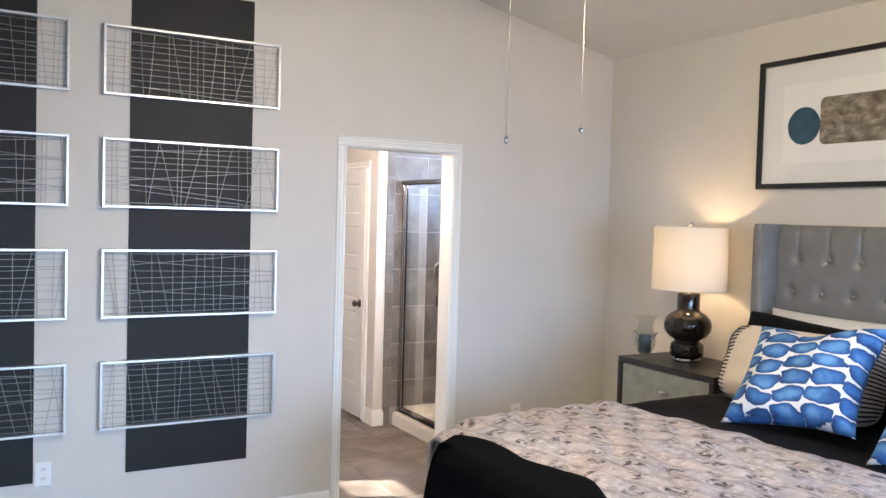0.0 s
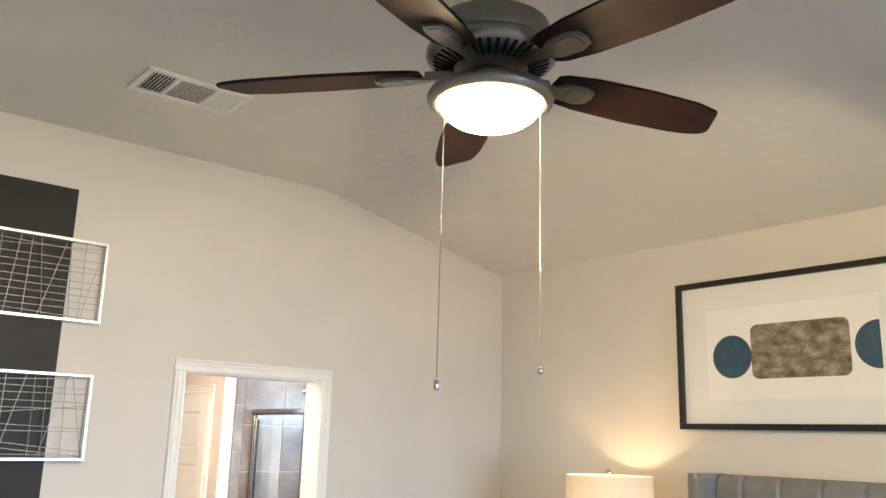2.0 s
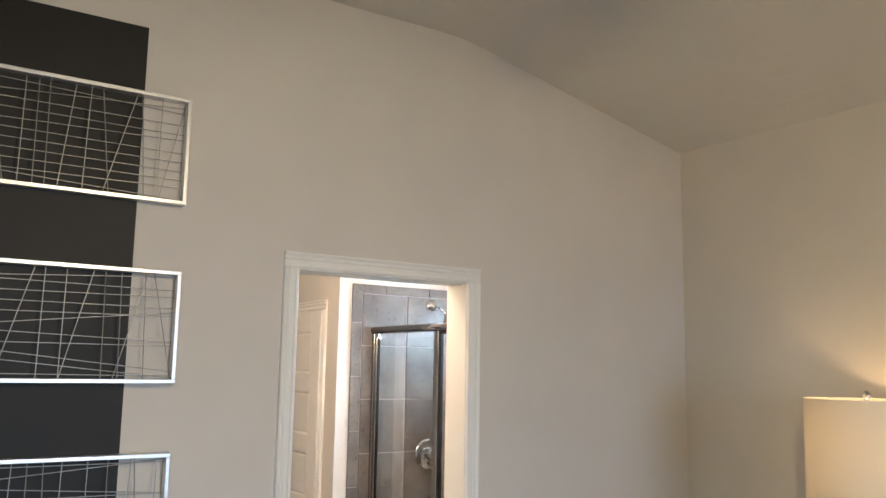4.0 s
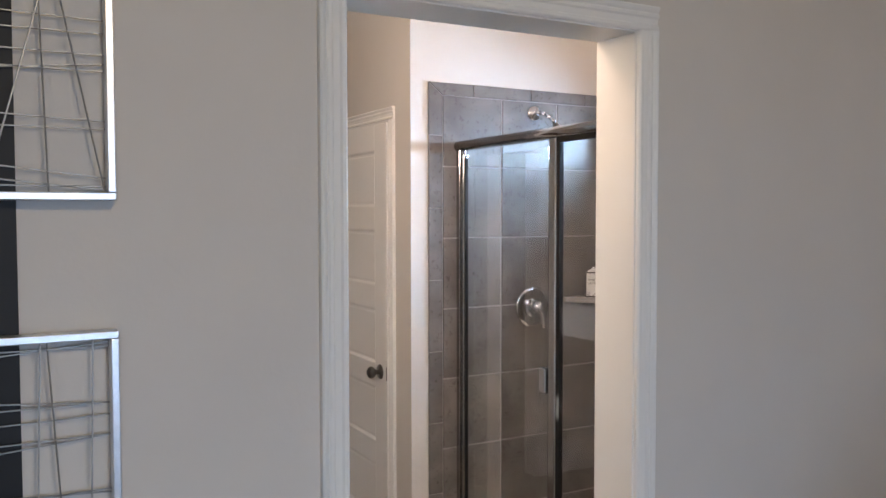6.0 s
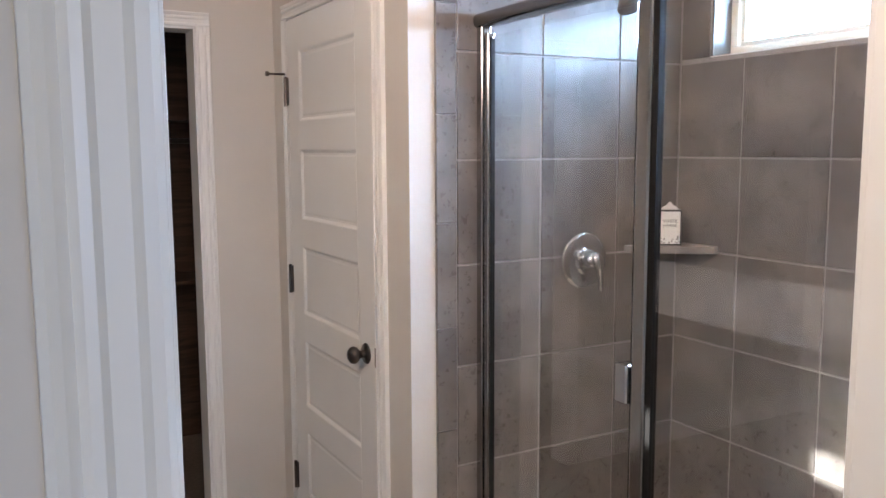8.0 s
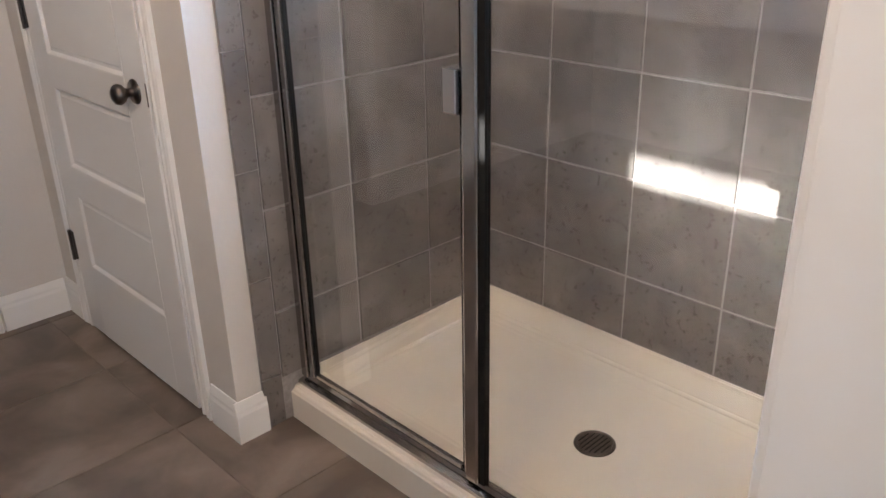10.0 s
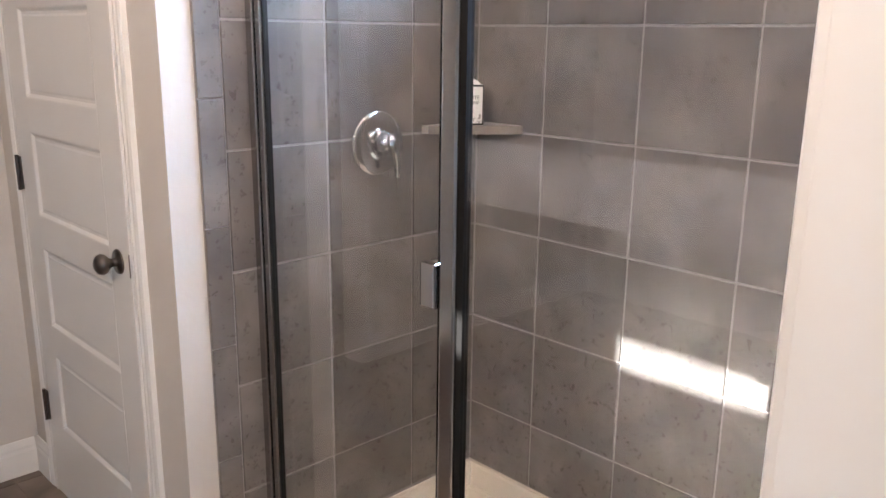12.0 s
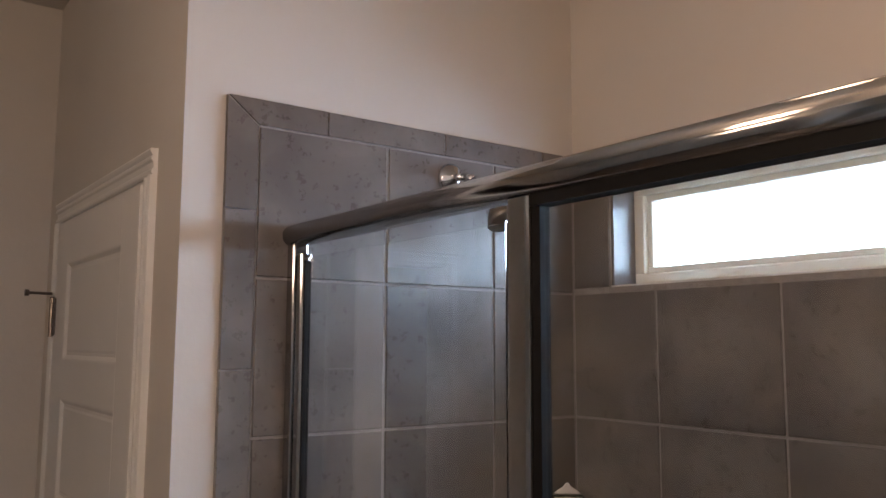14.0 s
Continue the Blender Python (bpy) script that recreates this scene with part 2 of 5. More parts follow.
# thin chalky film on glass, cloudy and mostly see-through
HAZE, nt, b = nodes_of("glass_residue", 0.8)
b.inputs["Base Color"].default_value = (0.78, 0.78, 0.78, 1)
co = nt.nodes.new("ShaderNodeTexCoord")
mp = add(nt, "ShaderNodeMapping", Scale=(1.0, 3.0, 7.0))
nt.links.new(co.outputs["Object"], mp.inputs["Vector"])
n1 = add(nt, "ShaderNodeTexNoise", Scale=2.0, Detail=5.0, Roughness=0.6)
nt.links.new(mp.outputs[0], n1.inputs["Vector"])
clear = nt.nodes.new("ShaderNodeBsdfTransparent")
mx = nt.nodes.new("ShaderNodeMixShader")
nt.links.new(ramp(nt, n1.outputs["Fac"], [(0.3, (0.008, 0.008, 0.008)), (0.7, (0.075, 0.075, 0.075))]), mx.inputs[0])
nt.links.new(clear.outputs[0], mx.inputs[1])
nt.links.new(b.outputs[0], mx.inputs[2])
nt.links.new(mx.outputs[0], nt.nodes["Material Output"].inputs[0])

# brown brush-worn print
BROWNPRINT, nt, b = nodes_of("brown_print", 0.7)
co = nt.nodes.new("ShaderNodeTexCoord")
mp = add(nt, "ShaderNodeMapping", Scale=(1.0, 9.0, 16.0))
nt.links.new(co.outputs["Object"], mp.inputs["Vector"])
n1 = add(nt, "ShaderNodeTexNoise", Scale=2.0, Detail=6.0, Roughness=0.65)
nt.links.new(mp.outputs[0], n1.inputs["Vector"])
nt.links.new(ramp(nt, n1.outputs["Fac"], [(0.34, (0.10, 0.07, 0.045)), (0.5, (0.20, 0.165, 0.125)), (0.68, (0.36, 0.32, 0.26))]), b.inputs["Base Color"])

# blue watercolour ovals in staggered columns on white cotton
OVALS, nt, b = nodes_of("blue_oval_cotton", 0.85)
co = nt.nodes.new("ShaderNodeTexCoord")
wob = add(nt, "ShaderNodeTexNoise", Scale=9.0, Detail=4.0)
nt.links.new(co.outputs["Object"], wob.inputs["Vector"])
vm = nt.nodes.new("ShaderNodeVectorMath")
vm.operation = 'MULTIPLY_ADD'
nt.links.new(wob.outputs["Color"], vm.inputs[0])
vm.inputs[1].default_value = (0.095, 0.0, 0.062)
nt.links.new(co.outputs["Object"], vm.inputs[2])
sp = nt.nodes.new("ShaderNodeSeparateXYZ")
nt.links.new(vm.outputs[0], sp.inputs[0])
u = maths(nt, 'MULTIPLY', sp.outputs[0], 1 / 0.120)
colm = maths(nt, 'FLOOR', u)
fu = maths(nt, 'SUBTRACT', maths(nt, 'FRACT', u), 0.5)
v = maths(nt, 'ADD', maths(nt, 'MULTIPLY', sp.outputs[2], 1 / 0.073), maths(nt, 'SINE', maths(nt, 'MULTIPLY', colm, 2.3)))
fv = maths(nt, 'SUBTRACT', maths(nt, 'FRACT', v), 0.5)
e1 = maths(nt, 'POWER', maths(nt, 'ABSOLUTE', maths(nt, 'DIVIDE', fu, 0.53)), 2.6)
e2 = maths(nt, 'POWER', maths(nt, 'ABSOLUTE', maths(nt, 'DIVIDE', fv, 0.46)), 2.6)
rag = add(nt, "ShaderNodeTexNoise", Scale=48.0, Detail=4.0)
nt.links.new(co.outputs["Object"], rag.inputs["Vector"])
dd = maths(nt, 'MULTIPLY_ADD', rag.outputs["Fac"], 0.40, maths(nt, 'ADD', maths(nt, 'ADD', e1, e2), -0.20))
n2 = add(nt, "ShaderNodeTexNoise", Scale=11.0, Detail=3.0)
nt.links.new(co.outputs["Object"], n2.inputs["Vector"])
blue = ramp(nt, maths(nt, 'MULTIPLY_ADD', n2.outputs["Fac"], 0.6, maths(nt, 'MULTIPLY', dd, -0.35)), [(0.0, (0.015, 0.055, 0.17)), (0.20, (0.04, 0.15, 0.40)), (0.40, (0.15, 0.36, 0.66))])
edge = ramp(nt, dd, [(0.93, (1, 1, 1)), (1.06, (0, 0, 0))])
nt.links.new(mixed(nt, edge, (0.74, 0.75, 0.78), blue), b.inputs["Base Color"])
n3 = add(nt, "ShaderNodeTexNoise", Scale=350.0)
nt.links.new(co.outputs["Object"], n3.inputs["Vector"])
bumped(nt, b, n3.outputs["Fac"], 0.2)

# newsprint-like collage on a pale throw: clippings of fine lines, pictures and blanks
THROW, nt, b = nodes_of("collage_print_cotton", 0.9)
b.inputs["Specular IOR Level"].default_value = 0.15
co = nt.nodes.new("ShaderNodeTexCoord")
wob = add(nt, "ShaderNodeTexNoise", Scale=5.0, Detail=2.0)
nt.links.new(co.outputs["Object"], wob.inputs["Vector"])
vm = nt.nodes.new("ShaderNodeVectorMath")
vm.operation = 'MULTIPLY_ADD'
nt.links.new(wob.outputs["Color"], vm.inputs[0])
vm.inputs[1].default_value = (0.018, 0.018, 0.0)
nt.links.new(co.outputs["Object"], vm.inputs[2])
mp = add(nt, "ShaderNodeMapping", Rotation=(0, 0, 1.45), Scale=(1.0, 1.0, 0.0))
nt.links.new(vm.outputs[0], mp.inputs["Vector"])
sp = nt.nodes.new("ShaderNodeSeparateXYZ")
nt.links.new(mp.outputs[0], sp.inputs[0])
row = maths(nt, 'MULTIPLY', sp.outputs[1], 1 / 0.082)
step = maths(nt, 'FLOOR', row)
v = maths(nt, 'SUBTRACT', maths(nt, 'FRACT', row), 0.5)
colm = maths(nt, 'MULTIPLY_ADD', step, 0.43, maths(nt, 'MULTIPLY', sp.outputs[0], 1 / 0.165))
u = maths(nt, 'SUBTRACT', maths(nt, 'FRACT', colm), 0.5)
cell = maths(nt, 'FRACT', maths(nt, 'MULTIPLY', maths(nt, 'SINE', maths(nt, 'MULTIPLY_ADD', step, 12.99, maths(nt, 'MULTIPLY', maths(nt, 'FLOOR', colm), 7.23))), 43.7))
# a dark-ringed cameo on each clipping, a ruled border, and lines of small print between
ell = maths(nt, 'ADD', maths(nt, 'POWER', maths(nt, 'ABSOLUTE', maths(nt, 'DIVIDE', u, 0.24)), 4.0), maths(nt, 'POWER', maths(nt, 'ABSOLUTE', maths(nt, 'DIVIDE', v, 0.36)), 4.0))
ring = ramp(nt, ell, [(0.55, (0, 0, 0)), (0.75, (0.5, 0.5, 0.5)), (0.92, (0.45, 0.45, 0.45)), (1.0, (0, 0, 0))])
border = maths(nt, 'MULTIPLY', maths(nt, 'GREATER_THAN', maths(nt, 'ABSOLUTE', v), 0.40), 0.42)
pic = add(nt, "ShaderNodeTexNoise", Scale=34.0, Detail=5.0, Roughness=0.7)
fade = add(nt, "ShaderNodeTexNoise", Scale=13.0, Detail=3.0)
nt.links.new(mp.outputs[0], pic.inputs["Vector"])
nt.links.new(vm.outputs[0], fade.inputs["Vector"])
inside = maths(nt, 'LESS_THAN', ell, 0.72)
face = maths(nt, 'MULTIPLY', inside, ramp(nt, pic.outputs["Fac"], [(0.42, (0, 0, 0)), (0.56, (1, 1, 1))]))
w1 = add(nt, "ShaderNodeTexWave", Scale=44.0, Distortion=1.6, Detail=4.0)
w1.bands_direction = 'Y'
nt.links.new(mp.outputs[0], w1.inputs["Vector"])
small = maths(nt, 'MULTIPLY', ramp(nt, w1.outputs["Fac"], [(0.30, (0.8, 0.8, 0.8)), (0.52, (0, 0, 0))]), ramp(nt, pic.outputs["Fac"], [(0.42, (0, 0, 0)), (0.52, (0.9, 0.9, 0.9))]))
ink = maths(nt, 'MAXIMUM', maths(nt, 'MAXIMUM', ring, border), maths(nt, 'MAXIMUM', face, small))
ink = maths(nt, 'MULTIPLY', ink, ramp(nt, fade.outputs["Fac"], [(0.34, (0.35, 0.35, 0.35)), (0.52, (1, 1, 1))]))
paper = ramp(nt, cell, [(0.1, (0.52, 0.47, 0.48)), (0.4, (0.50, 0.42, 0.385)), (0.6, (0.57, 0.525, 0.53)), (0.9, (0.46, 0.42, 0.44))])
nt.links.new(mixed(nt, ink, paper, (0.075, 0.065, 0.068)), b.inputs["Base Color"])


def lathe(bm, profile, segments=32, at=(0, 0, 0), axis='Z'):
    """Revolve (radius, height) pairs round an axis through at."""
    turn = {'Z': Matrix(), 'Y': Matrix.Rotation(radians(-90), 4, 'X'), 'X': Matrix.Rotation(radians(90), 4, 'Y')}[axis]
    rings = []
    for r, h in profile:
        ring = []
        for k in range(segments):
            a = 2 * math.pi * k / segments
            ring.append(bm.verts.new(Vector(at) + turn @ Vector((r * math.cos(a), r * math.sin(a), h))))
        rings.append(ring)
    for a, b in zip(rings, rings[1:]):
        for k in range(segments):
            j = (k + 1) % segments
            bm.faces.new((a[k], a[j], b[j], b[k]))
    bm.faces.new(rings[0][::-1])
    bm.faces.new(rings[-1])
    return bm


def rod(bm, p, q, r, segments=8):
    p, q = Vector(p), Vector(q)
    d = (q - p)
    rot = d.to_track_quat('Z', 'Y').to_matrix()
    ends = []
    for c in (p, q):
        ends.append([bm.verts.new(c + rot @ Vector((r * math.cos(2 * math.pi * k / segments), r * math.sin(2 * math.pi * k / segments), 0))) for k in range(segments)])
    for k in range(segments):
        j = (k + 1) % segments
        bm.faces.new((ends[0][k], ends[0][j], ends[1][j], ends[1][k]))
    bm.faces.new(ends[0][::-1])
    bm.faces.new(ends[1])
    return bm


def prism(bm, outline, axis, a, b):
    """Extrude a 2D outline along an axis from a to b."""
    def at(p, t):
        return {'x': (t, p[0], p[1]), 'y': (p[0], t, p[1]), 'z': (p[0], p[1], t)}[axis]
    v0 = [bm.verts.new(at(p, a)) for p in outline]
    v1 = [bm.verts.new(at(p, b)) for p in outline]
    n = len(outline)
    bm.faces.new(v0[::-1])
    bm.faces.new(v1)
    for i in range(n):
        j = (i + 1) % n
        bm.faces.new((v0[i], v0[j], v1[j], v1[i]))
    return bm


def rounded(cx, cy, w, h, r, n=5):
    pts = []
    for sx, sy, a0 in ((1, 1, 0), (-1, 1, 90), (-1, -1, 180), (1, -1, 270)):
        for k in range(n + 1):
            a = radians(a0 + 90 * k / n)
            pts.append((cx + sx * (w / 2 - r) + r * math.cos(a), cy + sy * (h / 2 - r) + r * math.sin(a)))
    return pts

# ---- the shell of the two rooms ----
HX = 1.872            # headboard wall
WX = 1.956            # window wall of the shower, behind the tiles
YA = 0.125            # bathroom face of the wall between the rooms
YV = 1.655            # wall with the shower valve
XC = 0.955            # closet wall
YF = 2.81             # far bathroom wall
XB = -1.8             # bathroom's west wall
CEI, KX, LOW = 2.997, 0.706, 2.727
X0, Y0 = -3.6, -5.6
DW, DH = 0.672, 2.037  # clear width and height of the doorway
BC = 2.72             # bathroom ceiling

structure("wall_north", [(X0, 0, 0, -0.015, YA, 3.2), (DW + 0.015, 0, 0, HX, YA, 3.2), (-0.015, 0, DH + 0.015, DW + 0.015, YA, 3.2)], WALL, "warm grey painted wall between bedroom and bathroom")
structure("wall_east", [(HX, Y0, 0, HX + 0.15, 0.1, 3.2)], WALL, "warm grey painted wall behind the bed")
structure("wall_west", [(X0 - 0.15, Y0, 0, X0, YA, 3.2)], WALL, "plain warm grey bedroom wall")
structure("wall_south", [(X0 - 0.15, Y0 - 0.15, 0, -3.0, Y0, 3.2), (-1.2, Y0 - 0.15, 0, -0.9, Y0, 3.2), (0.9, Y0 - 0.15, 0, HX + 0.15, Y0, 3.2),
                         (-3.0, Y0 - 0.15, 0, -1.2, Y0, 0.6), (-0.9, Y0 - 0.15, 0, 0.9, Y0, 0.6), (-3.0, Y0 - 0.15, 2.2, -1.2, Y0, 3.2), (-0.9, Y0 - 0.15, 2.2, 0.9, Y0, 3.2)], WALL, "warm grey bedroom wall with two window openings")
structure("floor_bedroom", [(X0, Y0, -0.1, HX, 0.06, 0)], CARPET, "beige carpet of the bedroom", "floor")
floor_bath = structure("floor_bathroom", [(XB, 0.06, -0.1, WX, 4.3, -0.003)], FLOORGROUT, "brown stone tile floor of the bathroom", "floor")

bm = bmesh.new()
prof = [(X0, CEI), (0.55, CEI), (0.62, CEI - 0.004), (KX, CEI - 0.014), (0.78, CEI - 0.03), (0.85, CEI - 0.047), (HX, LOW), (HX, 3.25), (X0, 3.25)]
prism(bm, prof, 'y', Y0, 0)
tagged(part("ceiling_bedroom", bm, CEIL), "textured off-white ceiling, sloping down to the bed wall", "ceiling", kind="structure")
structure("ceiling_bathroom", [(XB, YA, BC, WX + 0.15, 4.3, BC + 0.15)], CEIL, "off-white bathroom ceiling", "ceiling")
wall_valve = structure("wall_valve", [(XC, YV, 0, WX + 0.15, YV + 0.12, BC)], WALL, "painted wall above the tiled shower end")
WY0, WY1, WZ0, WZ1 = 0.36, 1.525, 1.852, 2.112
wall_window = structure("wall_window", [(WX, YA, 0, WX + 0.15, YV, WZ0), (WX, YA, WZ1, WX + 0.15, YV, BC), (WX, YA, WZ0, WX + 0.15, WY0, WZ1), (WX, WY1, WZ0, WX + 0.15, YV, WZ1)], WALL, "outer wall of the shower with a high window")
CY0, CY1 = 1.85, 2.623   # closet doorway
structure("wall_closet", [(XC, YV + 0.12, 0, XC + 0.12, CY0, BC), (XC, CY1, 0, XC + 0.12, YF, BC), (XC, CY0, 2.05, XC + 0.12, CY1, BC)], WALL, "painted wall with the closet door")
structure("closet_back", [(XC + 0.3, YV + 0.12, 0, XC + 0.4, YF, BC)], WALL, "plain wall behind the closed closet door")
FX0, FX1 = -0.06, 0.664  # far doorway
structure("wall_far", [(FX1, YF, 0, XC + 0.4, YF + 0.12, BC), (XB, YF, 0, FX0, YF + 0.12, BC), (FX0, YF, 2.03, FX1, YF + 0.12, BC)], WALL, "painted far wall of the bathroom")
# narrow unseen slots added in the bathroom's west wall let the low sun in
SY0, SY1, SZ0, SZ1 = 1.90, 2.705, 2.005, 2.117
structure("wall_bath_west", [(XB - 0.1, YA, 0.88, XB, 4.3, SZ0), (XB - 0.1, YA, 0, XB, 4.3, 0.72), (XB - 0.1, YA, 0.72, XB, 1.02, 0.88), (XB - 0.1, 1.38, 0.72, XB, 4.3, 0.88), (XB - 0.1, YA, SZ1, XB, 4.3, BC), (XB - 0.1, YA, SZ0, XB, SY0, SZ1), (XB - 0.1, SY1, SZ0, XB, 4.3, SZ1)], WALL, "plain painted bathroom wall with unseen slots added for the sun")
# unseen box added outside to block the sun, with gaps that shape its patches
SX, U0, U1, V0, V1 = -3.0, 2.36, 3.25, 2.40, 2.60
LY0, LY1, LZ0, LZ1 = 1.48, 1.93, 1.11, 1.36
structure("sun_mask_west", [(SX - 0.03, YA, 0, SX, 4.3, LZ0), (SX - 0.03, YA, LZ0, SX, LY0, LZ1), (SX - 0.03, LY1, LZ0, SX, 4.3, LZ1), (SX - 0.03, YA, LZ1, SX, 4.3, V0),
                              (SX - 0.03, YA, V0, SX, U0, V1), (SX - 0.03, U1, V0, SX, 4.3, V1), (SX - 0.03, YA, V1, SX, 4.3, 3.2)], WALL, "unseen mask west of the bathroom with gaps that shape the sun")
structure("sun_mask_ends", [(SX, YA, 0, XB - 0.1, YA + 0.1, 3.2), (SX, 4.2, 0, XB - 0.1, 4.3, 3.2)], WALL, "unseen ends added to close the sun mask")
structure("sun_mask_top", [(SX - 0.03, YA, 3.2, XB, 4.3, 3.3)], CEIL, "unseen top added to close the sun mask", "ceiling")
structure("sun_mask_bottom", [(SX - 0.03, YA, -0.1, XB - 0.1, 4.3, 0)], CARPET, "unseen bottom added to close the sun mask", "floor")
# closet walls carry the shade of the unlit room in their dark brown
structure("wall_beyond", [(XB, 4.2, 0, WX, 4.3, BC)], CLOSETSHADE, "wall of the unlit walk-in closet, its shade put into a dark colour")
structure("wall_beyond_side", [(XC + 0.2, YF + 0.12, 0, XC + 0.3, 4.2, BC)], CLOSETSHADE, "side wall of the unlit walk-in closet, its shade put into a dark colour")


# ---- door frames, casings, baseboards ----
CASE = [(0.0, 0.0), (0.0, 0.009), (0.004, 0.012), (0.010, 0.012), (0.014, 0.008), (0.026, 0.009), (0.030, 0.013), (0.035, 0.013), (0.039, 0.010), (0.044, 0.014), (0.049, 0.016), (0.053, 0.014), (0.053, 0.0)]


def casing(parent, axis, lo, hi, height, face, out):
    """Casing round an opening lo..hi in a wall whose face stands at `face`; out: the side it stands proud on."""
    def flat(p):
        return (p[0], p[1]) if axis == 'x' else (p[1], p[0])
    for side, edge in ((-1, lo - 0.004), (1, hi + 0.004)):
        bm = prism(bmesh.new(), [flat((edge + side * u, face + out * v)) for u, v in CASE], 'z', 0, height + 0.004)
        part("casing_side", bm, TRIM, parent)
    a, b = lo - 0.0575, hi + 0.0575
    if axis == 'x':
        bm = prism(bmesh.new(), [(face + out * v, height + 0.004 + u) for u, v in CASE], 'x', a, b)
    else:
        bm = prism(bmesh.new(), [(face + out * v, height + 0.004 + u) for u, v in CASE], 'y', a, b)
    part("casing_head", bm, TRIM, parent)


door_1 = thing("door_1", (DW / 2, 0.06, 0), "white painted cased doorway between bedroom and bathroom", "doorway", kind="structure")
door_1.location = (0, 0, 0)
boxpart("jamb", (-0.014, -0.001, 0, 0, YA + 0.001, DH), TRIM, door_1, bevel=0.002)
boxpart("jamb", (DW, -0.001, 0, DW + 0.014, YA + 0.001, DH), TRIM, door_1, bevel=0.002)
boxpart("head_jamb", (-0.014, -0.001, DH, DW + 0.014, YA + 0.001, DH + 0.014), TRIM, door_1)
casing(door_1, 'x', 0, DW, DH, 0, -1)
casing(door_1, 'x', 0, DW, DH, YA, 1)

door_3 = thing("door_3", (0, 0, 0), "white cased doorway to an unlit walk-in closet", "doorway", kind="structure")
boxpart("jamb", (FX0, YF - 0.001, 0, FX0 + 0.014, YF + 0.12, 2.03), TRIM, door_3)
boxpart("jamb", (FX1 - 0.014, YF - 0.001, 0, FX1, YF + 0.12, 2.03), TRIM, door_3)
boxpart("head_jamb", (FX0, YF - 0.001, 2.016, FX1, YF + 0.12, 2.03), TRIM, door_3)
casing(door_3, 'x', FX0 + 0.012, FX1 - 0.012, 2.02, YF, -1)

BASE = [(0, 0), (0.014, 0), (0.014, 0.085), (0.011, 0.095), (0.011, 0.105), (0.006, 0.122), (0.004, 0.128), (0, 0.128)]


def baseboard(axis, a, b, face, out):
    bm = prism(bmesh.new(), [(face + out * u, z) for u, z in BASE], axis, a, b)
    return tagged(part("baseboard", bm, TRIM), "white painted moulded baseboard along the wall", "baseboard", kind="structure")


baseboard('x', X0, -0.059, 0, -1)
baseboard('x', DW + 0.059, HX, 0, -1)
baseboard('y', Y0, -0.015, HX, -1)
baseboard('x', XC - 0.014, 1.04, YV - 0.003, -1)
baseboard('y', YV - 0.003, CY0 - 0.062, XC, -1)
baseboard('y', CY1 + 0.062, YF, XC, -1)
baseboard('x', FX1 + 0.052, XC - 0.014, YF, -1)
baseboard('x', XB, FX0 - 0.052, YF, -1)
baseboard('x', XB, -0.059, YA, 1)
baseboard('x', DW + 0.059, 1.11, YA, 1)

# shower window set deep in the wall
win = thing("window_1", (0, 0, 0), "narrow high cream vinyl window with a bright clear pane", "window", kind="structure")
fx = WX + 0.075
for a, b in (((fx, WY0, WZ0), (fx + 0.05, WY1, WZ0 + 0.034)), ((fx, WY0, WZ1 - 0.034), (fx + 0.05, WY1, WZ1)),
             ((fx, WY0, WZ0 + 0.034), (fx + 0.05, WY0 + 0.034, WZ1 - 0.034)), ((fx, WY1 - 0.034, WZ0 + 0.034), (fx + 0.05, WY1, WZ1 - 0.034))):
    boxpart("window_frame", (*a, *b), VINYL, win, bevel=0.004)
fx += 0.014
for a, b in (((fx, WY0 + 0.034, WZ0 + 0.034), (fx + 0.03, WY1 - 0.034, WZ0 + 0.050)), ((fx, WY0 + 0.034, WZ1 - 0.050), (fx + 0.03, WY1 - 0.034, WZ1 - 0.034)),
             ((fx, WY0 + 0.034, WZ0 + 0.05), (fx + 0.03, WY0 + 0.05, WZ1 - 0.05)), ((fx, WY1 - 0.05, WZ0 + 0.05), (fx + 0.03, WY1 - 0.034, WZ1 - 0.05))):
    boxpart("sash", (*a, *b), VINYL, win, bevel=0.003)
pane = boxpart("pane", (fx + 0.012, WY0 + 0.05, WZ0 + 0.05, fx + 0.016, WY1 - 0.05, WZ1 - 0.05), GLASS, win)
pane.visible_shadow = False

